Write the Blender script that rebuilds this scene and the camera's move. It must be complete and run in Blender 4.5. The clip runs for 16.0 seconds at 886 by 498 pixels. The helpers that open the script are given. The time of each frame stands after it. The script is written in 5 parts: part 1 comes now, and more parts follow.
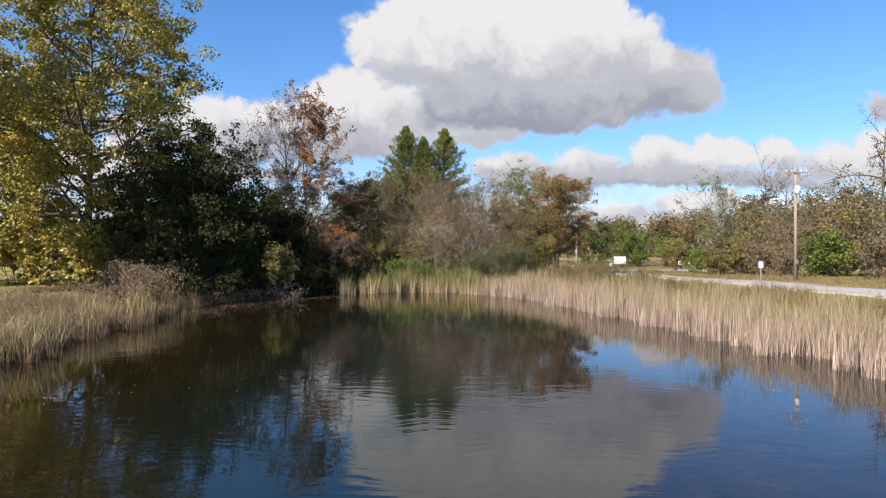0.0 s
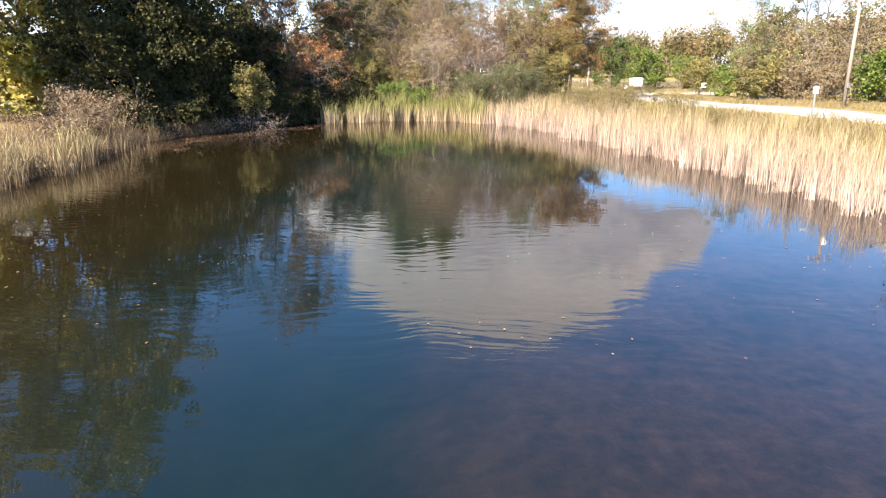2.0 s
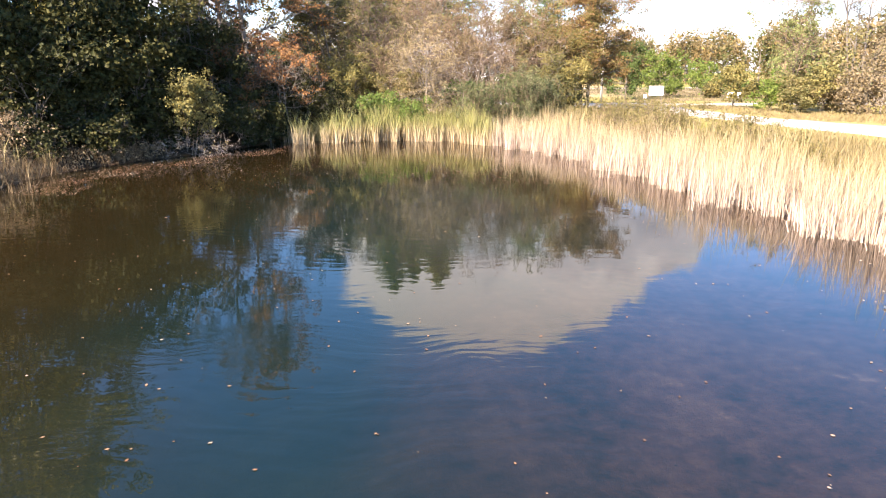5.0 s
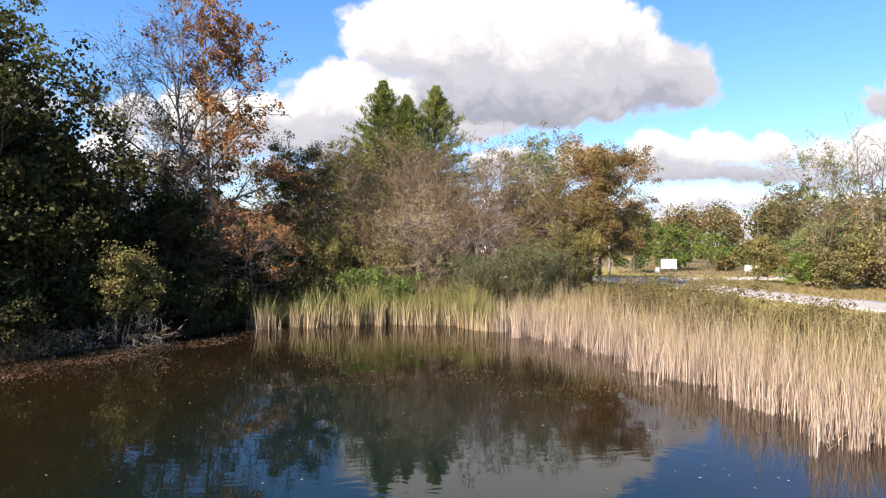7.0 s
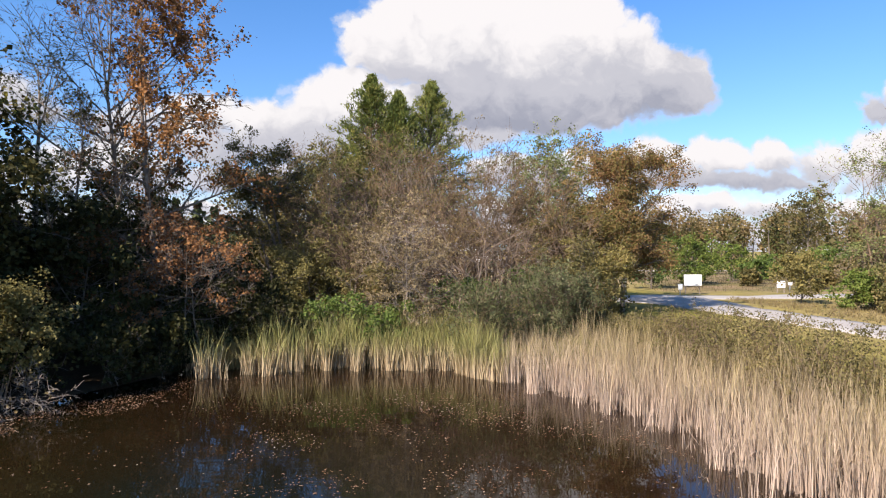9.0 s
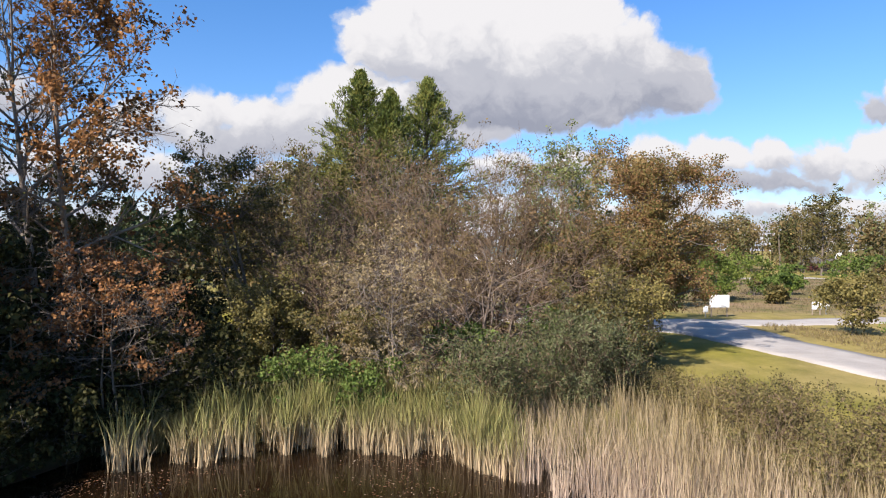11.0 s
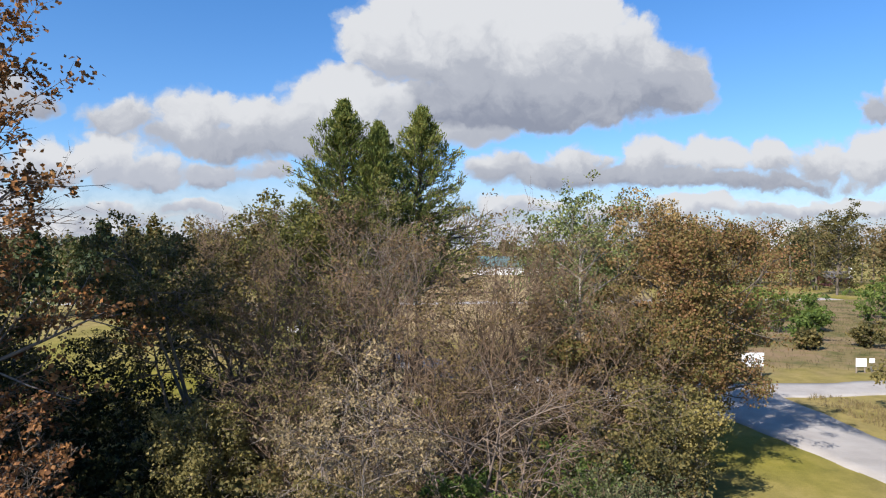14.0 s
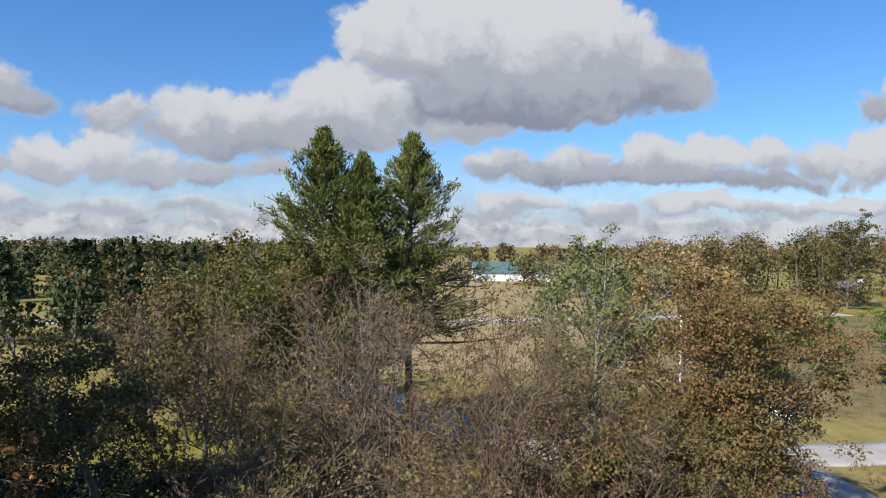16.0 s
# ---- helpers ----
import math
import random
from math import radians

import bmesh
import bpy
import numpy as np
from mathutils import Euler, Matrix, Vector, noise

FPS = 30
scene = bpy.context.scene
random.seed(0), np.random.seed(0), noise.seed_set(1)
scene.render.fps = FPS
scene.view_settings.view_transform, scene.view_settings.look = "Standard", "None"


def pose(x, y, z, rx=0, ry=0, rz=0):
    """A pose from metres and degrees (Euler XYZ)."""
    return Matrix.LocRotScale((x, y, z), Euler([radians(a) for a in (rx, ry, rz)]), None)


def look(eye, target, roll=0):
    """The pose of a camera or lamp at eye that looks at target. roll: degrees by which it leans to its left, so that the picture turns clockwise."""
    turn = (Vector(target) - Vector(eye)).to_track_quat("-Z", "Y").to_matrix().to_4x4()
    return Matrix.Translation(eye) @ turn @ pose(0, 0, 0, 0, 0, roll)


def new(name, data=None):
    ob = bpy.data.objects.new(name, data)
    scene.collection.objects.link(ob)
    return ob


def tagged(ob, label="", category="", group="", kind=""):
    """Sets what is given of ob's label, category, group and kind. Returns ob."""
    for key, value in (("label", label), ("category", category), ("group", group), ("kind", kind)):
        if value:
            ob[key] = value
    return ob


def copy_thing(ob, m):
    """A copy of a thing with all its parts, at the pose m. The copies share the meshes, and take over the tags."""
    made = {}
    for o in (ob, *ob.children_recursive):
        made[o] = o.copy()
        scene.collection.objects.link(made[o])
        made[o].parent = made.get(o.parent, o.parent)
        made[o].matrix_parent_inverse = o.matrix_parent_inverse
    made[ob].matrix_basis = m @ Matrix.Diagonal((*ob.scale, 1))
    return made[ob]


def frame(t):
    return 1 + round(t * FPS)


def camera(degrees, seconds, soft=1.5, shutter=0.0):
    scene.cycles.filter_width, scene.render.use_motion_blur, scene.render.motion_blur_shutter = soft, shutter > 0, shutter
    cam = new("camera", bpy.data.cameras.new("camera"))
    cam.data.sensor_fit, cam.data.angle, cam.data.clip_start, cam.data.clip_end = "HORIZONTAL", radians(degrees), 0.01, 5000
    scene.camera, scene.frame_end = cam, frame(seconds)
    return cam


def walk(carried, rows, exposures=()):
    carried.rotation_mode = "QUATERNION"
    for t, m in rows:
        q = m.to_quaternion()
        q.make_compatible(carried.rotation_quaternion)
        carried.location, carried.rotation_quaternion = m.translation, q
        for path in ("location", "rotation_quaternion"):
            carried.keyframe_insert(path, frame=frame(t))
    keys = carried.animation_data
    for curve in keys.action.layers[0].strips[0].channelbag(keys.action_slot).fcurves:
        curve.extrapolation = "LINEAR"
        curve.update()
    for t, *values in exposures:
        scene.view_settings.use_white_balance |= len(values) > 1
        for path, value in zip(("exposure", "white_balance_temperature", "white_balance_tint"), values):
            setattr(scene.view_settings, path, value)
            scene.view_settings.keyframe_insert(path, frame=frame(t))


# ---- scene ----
cam = camera(69.1, 16.0, 1.15)
METRES, EYE, TILT, LEAN, TURN = 57.0, 4.45, 0.0, 0.0, 0.0
ROWS = [
    (0.0, 0.0, 0.0, 0.0, -0.0, 0.0, 0.0),
    (0.5, -0.0, 0.0278, 0.0002, -0.06, -3.69, 0.01),
    (1.0, -0.0003, 0.0565, 0.0011, -0.1, -7.76, -0.01),
    (1.5, -0.0008, 0.0851, 0.0018, -0.13, -11.83, 0.05),
    (2.0, -0.0012, 0.1141, 0.0034, -0.19, -15.73, 0.02),
    (2.5, -0.0017, 0.1458, 0.0047, -0.29, -16.18, -0.01),
    (3.0, -0.0018, 0.1781, 0.0051, -0.36, -16.2, -0.02),
    (3.5, -0.0024, 0.2113, 0.0055, -0.47, -16.24, -0.05),
    (6.0, 0.0042, 0.3816, 0.0096, -0.48, -12.25, -0.14),
    (6.5, 0.0062, 0.4182, 0.0098, -0.48, -6.38, -0.16),
    (7.0, 0.0083, 0.4541, 0.0103, -0.49, -0.5, -0.19),
    (7.5, 0.0099, 0.4904, 0.0104, -0.51, 0.14, -0.12),
    (8.0, 0.0112, 0.527, 0.0133, -0.53, 0.12, -0.12),
    (8.5, 0.0124, 0.5637, 0.0182, -0.56, 0.09, -0.16),
    (9.0, 0.0137, 0.6009, 0.0234, -0.59, 0.12, -0.12),
    (11.5, 0.0176, 0.7537, 0.066, -0.7, -0.08, -0.33),
    (12.0, 0.0179, 0.7769, 0.0779, -0.73, -0.08, -0.33),
    (12.5, 0.0186, 0.7985, 0.0905, -0.75, -0.07, -0.3),
    (13.0, 0.0195, 0.819, 0.1036, -0.76, -0.06, -0.31),
    (13.5, 0.0203, 0.8388, 0.1178, -0.78, -0.1, -0.34),
    (14.0, 0.0222, 0.8587, 0.1323, -0.79, -0.15, -0.37),
    (14.5, 0.023, 0.8806, 0.147, -0.86, -0.25, -0.44),
    (15.0, 0.0247, 0.905, 0.1618, -0.9, -0.25, -0.4),
    (15.5, 0.0268, 0.9285, 0.1757, -0.93, -0.33, -0.45),
    (16.0, 0.029, 0.9563, 0.1912, -0.97, -0.42, -0.5),
]
walk(cam, [(t, pose(0, 0, EYE, TILT, LEAN, TURN) @ pose(METRES * x, METRES * y, METRES * z, 90 + pitch, roll, yaw)) for t, x, y, z, yaw, pitch, roll in ROWS],
     [(0.0, 1.01, 6650, 14), (1.0, 1.3, 6700, 14), (2.0, 2.13, 6950, 16), (2.5, 2.4, 7100, 17), (3.5, 2.46, 7200, 18), (6.0, 2.48, 7200, 18), (6.5, 1.9, 6950, 17), (7.0, 1.4, 6900, 16),
      (9.0, 1.18, 6750, 16), (12.5, 0.98, 6500, 13), (14.0, 0.86, 6350, 12), (16.0, 0.68, 6250, 11)])

# ---- world, sun ----
SUN_EL, SHADOW = 39.0, Vector((0.68, 0.73, 0)).normalized()
world = bpy.data.worlds.new("sky")
scene.world = world
world.use_nodes = True
wn = world.node_tree.nodes
sky = wn.new("ShaderNodeTexSky")
sky.sky_type, sky.sun_disc = "NISHITA", False
sky.sun_elevation = radians(SUN_EL)
sky.sun_rotation = math.atan2(-SHADOW.x, -SHADOW.y)
sky.air_density, sky.dust_density, sky.ozone_density = 1.0, 0.0, 5.0
wn["Background"].inputs["Strength"].default_value = 0.082
blue = wn.new("ShaderNodeMix")
blue.data_type, blue.blend_type = "RGBA", "MULTIPLY"
blue.inputs[0].default_value = 1.0
tint, climb, spot, split = wn.new("ShaderNodeMix"), wn.new("ShaderNodeMapRange"), wn.new("ShaderNodeTexCoord"), wn.new("ShaderNodeSeparateXYZ")
tint.data_type = "RGBA"
tint.inputs[6].default_value, tint.inputs[7].default_value = (0.8, 0.94, 1.07, 1), (0.6, 0.96, 1.2, 1)
climb.inputs["From Min"].default_value, climb.inputs["From Max"].default_value = 0.04, 0.36
for a_, b_ in ((spot.outputs["Generated"], split.inputs[0]), (split.outputs[2], climb.inputs[0]), (climb.outputs[0], tint.inputs[0]), (tint.outputs[2], blue.inputs[7])):
    world.node_tree.links.new(a_, b_)
world.node_tree.links.new(sky.outputs[0], blue.inputs[6])
world.node_tree.links.new(blue.outputs[2], wn["Background"].inputs["Color"])
lamp = bpy.data.lights.new("sun", "SUN")
lamp.energy, lamp.angle, lamp.color = 5.0, radians(0.6), (1.0, 0.94, 0.86)
sun = new("sun", lamp)
way = Vector((SHADOW.x * math.cos(radians(SUN_EL)), SHADOW.y * math.cos(radians(SUN_EL)), -math.sin(radians(SUN_EL))))
sun.matrix_world = look((-60, -60, 80), Vector((-60, -60, 80)) + way)

# ---- node helpers and materials ----
class Net:
    """A small wrapper for building node trees."""

    def __init__(self, name, clear=True):
        self.mat = bpy.data.materials.new(name)
        self.mat.use_nodes = True
        self.tree = self.mat.node_tree
        self.tree.nodes.clear()
        self.out = self.tree.nodes.new("ShaderNodeOutputMaterial")

    def add(self, kind, props=None, **ins):
        n = self.tree.nodes.new(kind)
        for k, v in (props or {}).items():
            setattr(n, k, v)
        for k, v in ins.items():
            key = int(k[1:]) if k[0] == "i" and k[1:].isdigit() else k.replace("_", " ")
            self.put(n.inputs[key], v)
        return n

    def put(self, socket, v):
        if isinstance(v, bpy.types.NodeSocket):
            self.tree.links.new(v, socket)
        elif isinstance(v, bpy.types.Node):
            self.tree.links.new(v.outputs[0], socket)
        else:
            socket.default_value = v

    def math(self, op, a, b=0.0, c=0.0, clamp=False):
        n = self.tree.nodes.new("ShaderNodeMath")
        n.operation, n.use_clamp = op, clamp
        for s, v in zip(n.inputs, (a, b, c)):
            self.put(s, v)
        return n.outputs[0]

    def vec(self, op, a, b=(0, 0, 0)):
        n = self.tree.nodes.new("ShaderNodeVectorMath")
        n.operation = op
        self.put(n.inputs[0], a)
        self.put(n.inputs[1], b)
        return n.outputs["Value"] if op in ("LENGTH", "DOT_PRODUCT") else n.outputs[0]

    def ramp(self, fac, stops, mode="LINEAR"):
        n = self.tree.nodes.new("ShaderNodeValToRGB")
        n.color_ramp.interpolation = mode
        els = n.color_ramp.elements
        while len(els) < len(stops):
            els.new(0.5)
        for e, (p, c) in zip(els, stops):
            e.position, e.color = p, (*c, 1) if len(c) == 3 else c
        self.put(n.inputs[0], fac)
        return n.outputs[0]

    def mix(self, fac, a, b, blend="MIX"):
        n = self.tree.nodes.new("ShaderNodeMix")
        n.data_type, n.blend_type = "RGBA", blend
        for s, v in ((n.inputs[0], fac), (n.inputs[6], a), (n.inputs[7], b)):
            self.put(s, (*v, 1) if isinstance(v, tuple) and len(v) == 3 else v)
        return n.outputs[2]

    def noise(self, scale, detail=3.0, vector=None, rough=0.5):
        n = self.add("ShaderNodeTexNoise", Scale=scale, Detail=detail, Roughness=rough)
        if vector is not None:
            self.put(n.inputs["Vector"], vector)
        return n.outputs[0]

    def pos(self):
        return self.add("ShaderNodeNewGeometry").outputs["Position"]

    def done(self, shader):
        self.put(self.out.inputs["Surface"], shader)
        return self.mat


def leaf_mat(name, colours, through_light=0.3, rough=0.6, patch=0.35, shine=0.18, single=0.62, wide=0.95):
    """Foliage: a colour for each leaf, shifted in patches; some light comes through."""
    m = Net(name)
    g = m.add("ShaderNodeNewGeometry")
    rnd = g.outputs["Random Per Island"]
    big = m.noise(patch, 2.0, g.outputs["Position"])
    own = m.math("MULTIPLY", m.math("SUBTRACT", m.add("ShaderNodeObjectInfo").outputs["Random"], 0.5), 0.3)
    f = m.math("ADD", m.math("ADD", m.math("MULTIPLY", rnd, single), own), m.math("MULTIPLY", m.math("SUBTRACT", big, 0.3), wide), clamp=True)
    n = len(colours)
    col = m.ramp(f, [(i / max(1, n - 1), c) for i, c in enumerate(colours)])
    col = m.mix(m.math("MULTIPLY", m.math("FRACT", m.math("MULTIPLY", rnd, 7.31)), 0.36), m.mix(0.18, col, (1, 1, 1), "SOFT_LIGHT"), (0.018, 0.015, 0.009))
    p = m.add("ShaderNodeBsdfPrincipled", Base_Color=col, Roughness=rough)
    p.inputs["Specular IOR Level"].default_value = shine
    t = m.add("ShaderNodeBsdfTranslucent", Color=col)
    mixed = m.add("ShaderNodeMixShader", i0=through_light, i1=p, i2=t)
    return m.done(mixed)


def bark_mat(name, dark, light, scale=3.0):
    m = Net(name)
    g = m.add("ShaderNodeNewGeometry")
    v = m.vec("MULTIPLY", g.outputs["Position"], (scale, scale, scale * 0.25))
    a = m.noise(2.0, 5.0, v, 0.65)
    b = m.noise(0.6, 2.0, g.outputs["Position"])
    f = m.math("ADD", m.math("MULTIPLY", a, 0.9), m.math("MULTIPLY", m.math("ADD", b, g.outputs["Random Per Island"]), 0.25))
    col = m.ramp(f, [(0.3, dark), (0.9, light)])
    bump = m.add("ShaderNodeBump", Strength=0.5, Distance=0.03, Height=a)
    p = m.add("ShaderNodeBsdfPrincipled", Base_Color=col, Roughness=0.9, Normal=bump)
    return m.done(p)


def plain_mat(name, colour, rough=0.6, metal=0.0, wear=0.15, scale=4.0):
    m = Net(name)
    n1 = m.noise(scale, 5.0, m.pos(), 0.6)
    n2 = m.noise(scale * 0.15, 2.0, m.pos())
    f = m.math("MULTIPLY", m.math("ADD", n1, n2), wear)
    col = m.mix(f, colour, tuple(c * 0.45 for c in colour))
    p = m.add("ShaderNodeBsdfPrincipled", Base_Color=col, Roughness=rough, Metallic=metal)
    return m.done(p)


def reed_mat(name, low, high, z0, z1, tint):
    """Reed blades: dry at the foot, another colour higher up, as cattails grow; bank reeds get a darkened foot."""
    m = Net(name)
    g = m.add("ShaderNodeNewGeometry")
    z = m.add("ShaderNodeSeparateXYZ", i0=g.outputs["Position"]).outputs[2]
    rnd = g.outputs["Random Per Island"]
    big = m.noise(0.35, 2.0, g.outputs["Position"])
    f = m.math("DIVIDE", m.math("SUBTRACT", m.math("ADD", z, m.math("MULTIPLY", m.math("SUBTRACT", rnd, 0.5), 0.7)), z0), z1 - z0, clamp=True)
    top = m.mix(m.math("MULTIPLY", m.math("ADD", m.math("MULTIPLY", rnd, 0.6), big), 0.8, clamp=True), high, tint)
    col = m.mix(f, low, top)
    col = m.mix(m.math("MULTIPLY", m.math("FRACT", m.math("MULTIPLY", rnd, 9.7)), 0.62), col, (0.09, 0.062, 0.04))
    p = m.add("ShaderNodeBsdfPrincipled", Base_Color=col, Roughness=0.6)
    p.inputs["Specular IOR Level"].default_value = 0.3
    t = m.add("ShaderNodeBsdfTranslucent", Color=col)
    return m.done(m.add("ShaderNodeMixShader", i0=0.25, i1=p, i2=t))


def ground_mat():
    m = Net("meadow ground")
    g = m.add("ShaderNodeNewGeometry")
    p = g.outputs["Position"]
    xyz = m.add("ShaderNodeSeparateXYZ", i0=p)
    fine = m.math("ADD", m.math("MULTIPLY", m.noise(9.0, 4.0, p, 0.7), 0.6), m.math("MULTIPLY", m.noise(2.2, 4.0, m.vec("MULTIPLY", p, (1.0, 0.35, 1.0)), 0.6), 0.4))
    mid = m.noise(0.5, 4.0, p, 0.6)
    big = m.noise(0.045, 3.0, p, 0.55)
    grass = m.ramp(m.math("ADD", m.math("MULTIPLY", mid, 0.6), m.math("MULTIPLY", fine, 0.45)), [(0.3, (0.085, 0.092, 0.014)), (0.55, (0.19, 0.168, 0.03)), (0.8, (0.3, 0.235, 0.062))])
    dry = m.ramp(m.math("ADD", m.math("MULTIPLY", mid, 0.6), m.math("MULTIPLY", fine, 0.45)), [(0.3, (0.19, 0.13, 0.065)), (0.8, (0.42, 0.31, 0.18))])
    grass = m.mix(m.ramp(big, [(0.36, (0, 0, 0)), (0.62, (0.55, 0.55, 0.55))]), grass, dry)
    def span(socket, lo, hi):
        return m.add("ShaderNodeMapRange", {"interpolation_type": "SMOOTHSTEP"}, Value=socket, From_Min=lo, From_Max=hi).outputs[0]
    wander = m.math("MULTIPLY", m.math("SUBTRACT", m.noise(0.12, 3.0, p), 0.5), 14.0)
    fx, fy = m.math("ADD", xyz.outputs[0], wander), m.math("ADD", xyz.outputs[1], wander)
    rough = m.math("MULTIPLY", span(fx, 24.0, 34.0), m.math("MULTIPLY", span(fy, 104.0, 110.0), m.math("SUBTRACT", 1.0, span(fy, 180.0, 195.0))))
    field = m.math("MULTIPLY", span(fx, -14.0, -4.0), m.math("MULTIPLY", span(fy, 118.0, 130.0), m.math("SUBTRACT", 1.0, span(fx, 44.0, 54.0))))
    left_dry = m.math("MULTIPLY", span(fx, -30.0, -25.0), m.math("SUBTRACT", 1.0, span(fy, 52.0, 60.0)))
    left_dry = m.math("MULTIPLY", left_dry, m.math("SUBTRACT", 1.0, span(fx, -16.0, -12.0)))
    fields = m.math("MAXIMUM", m.math("MAXIMUM", rough, field), left_dry)
    scrub = m.ramp(m.math("ADD", m.math("MULTIPLY", mid, 0.5), m.math("MULTIPLY", m.noise(0.16, 3.0, p, 0.6), 0.5)), [(0.36, (0.075, 0.08, 0.025)), (0.48, (0.17, 0.135, 0.06)), (0.6, (0.22, 0.15, 0.09)), (0.68, (0.13, 0.125, 0.04))])
    col = m.mix(rough, m.mix(fields, grass, m.mix(0.25, dry, grass)), scrub)
    # Floor under the bank trees: dark litter with their shade put into the colour.
    shaded_litter = m.math("MULTIPLY", m.math("MULTIPLY", span(fx, -38.0, -30.0), m.math("SUBTRACT", 1.0, span(fx, -14.0, -8.0))), m.math("MULTIPLY", span(fy, 46.0, 54.0), m.math("SUBTRACT", 1.0, span(fy, 76.0, 86.0))))
    col = m.mix(shaded_litter, col, m.ramp(fine, [(0.35, (0.018, 0.013, 0.008)), (0.7, (0.07, 0.046, 0.026))]))
    spots = m.math("ADD", m.math("MULTIPLY", mid, 0.6), m.math("MULTIPLY", m.noise(2.2, 4.0, p, 0.65), 0.4))
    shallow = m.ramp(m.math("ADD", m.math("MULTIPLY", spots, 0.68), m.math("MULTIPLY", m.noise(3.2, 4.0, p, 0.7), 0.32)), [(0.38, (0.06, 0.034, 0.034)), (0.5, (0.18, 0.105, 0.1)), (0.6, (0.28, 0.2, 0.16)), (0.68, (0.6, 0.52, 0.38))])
    # Silt darkens with depth: light lost in the water, put into its colour.
    dimmed_silt = m.mix(span(xyz.outputs[2], -2.0, -0.7), m.ramp(spots, [(0.35, (0.016, 0.032, 0.024)), (0.7, (0.04, 0.065, 0.045))]), m.ramp(spots, [(0.35, (0.035, 0.021, 0.011)), (0.7, (0.12, 0.07, 0.036))]))
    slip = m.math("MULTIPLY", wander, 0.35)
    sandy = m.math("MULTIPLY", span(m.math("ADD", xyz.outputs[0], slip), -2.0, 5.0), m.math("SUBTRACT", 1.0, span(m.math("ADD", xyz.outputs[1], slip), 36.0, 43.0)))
    mud = m.mix(m.math("MULTIPLY", sandy, span(xyz.outputs[2], -0.15, -0.5)), dimmed_silt, shallow)
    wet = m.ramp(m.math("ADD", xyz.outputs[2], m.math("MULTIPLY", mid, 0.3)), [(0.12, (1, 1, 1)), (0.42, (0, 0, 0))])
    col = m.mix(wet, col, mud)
    bump = m.add("ShaderNodeBump", Strength=0.6, Distance=0.08, Height=fine)
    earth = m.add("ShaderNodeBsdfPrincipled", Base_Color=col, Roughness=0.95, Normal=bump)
    earth.inputs["Specular IOR Level"].default_value = 0.1
    return m.done(earth)


def water_mat():
    """Murky pond water: a clear mirror by Fresnel over a tinted look down to the bed; ripples in drifting patches."""
    m = Net("pond water")
    p = m.pos()
    warp = m.vec("ADD", p, m.vec("MULTIPLY", m.add("ShaderNodeTexNoise", Vector=p, Scale=0.25, Detail=2.0).outputs["Color"], (3.0, 3.0, 0)))
    w1 = m.noise(1.7, 1.5, m.vec("MULTIPLY", warp, (0.5, 2.0, 1.0)), 0.4)
    w2 = m.noise(6.0, 2.0, m.vec("MULTIPLY", warp, (0.6, 1.5, 1.0)), 0.5)
    shelf = m.add("ShaderNodeMapRange", {"interpolation_type": "SMOOTHSTEP"}, Value=m.add("ShaderNodeSeparateXYZ", i0=p).outputs[0], From_Min=-2.0, From_Max=4.0, To_Min=1.0, To_Max=0.45).outputs[0]
    calm = m.ramp(m.noise(0.07, 2.0, p), [(0.4, (0.22, 0.22, 0.22)), (0.62, (1, 1, 1))])
    h = m.math("MULTIPLY", m.math("ADD", w1, m.math("MULTIPLY", w2, 0.15)), m.math("MULTIPLY", calm, shelf))
    h = m.math("MULTIPLY", h, m.add("ShaderNodeMapRange", Value=m.add("ShaderNodeSeparateXYZ", i0=p).outputs[1], From_Min=26.0, From_Max=52.0, To_Min=1.0, To_Max=0.32).outputs[0])
    bump = m.add("ShaderNodeBump", Strength=0.5, Distance=0.022, Height=h)
    fres = m.add("ShaderNodeFresnel", IOR=1.34, Normal=bump)
    gloss = m.add("ShaderNodeBsdfGlossy", Roughness=0.0, Normal=bump, Color=(1, 1, 1, 1))
    clear = m.add("ShaderNodeBsdfTransparent", Color=(0.085, 0.066, 0.07, 1))
    drift = m.math("ADD", m.add("ShaderNodeSeparateXYZ", i0=p).outputs[0], m.math("MULTIPLY", m.math("SUBTRACT", m.noise(0.13, 3.0, p), 0.5), 10.0))
    silty = m.add("ShaderNodeMapRange", {"interpolation_type": "SMOOTHSTEP"}, Value=drift, From_Min=-2.5, From_Max=-9.0).outputs[0]
    inshore = m.math("ADD", m.add("ShaderNodeSeparateXYZ", i0=p).outputs[1], m.math("MULTIPLY", drift, 0.9))
    # Inshore brown: leaf litter, and the thicket's reflection put into the water colour.
    leafy = m.add("ShaderNodeMapRange", {"interpolation_type": "SMOOTHSTEP"}, Value=inshore, From_Min=41.0, From_Max=53.0).outputs[0]
    murk = m.add("ShaderNodeBsdfDiffuse", Color=m.mix(leafy, m.mix(silty, (0.014, 0.062, 0.064), (0.068, 0.056, 0.02)), (0.062, 0.038, 0.018)))
    body = m.add("ShaderNodeMixShader", i0=0.1, i1=clear, i2=murk)
    return m.done(m.add("ShaderNodeMixShader", i0=fres, i1=body, i2=gloss))


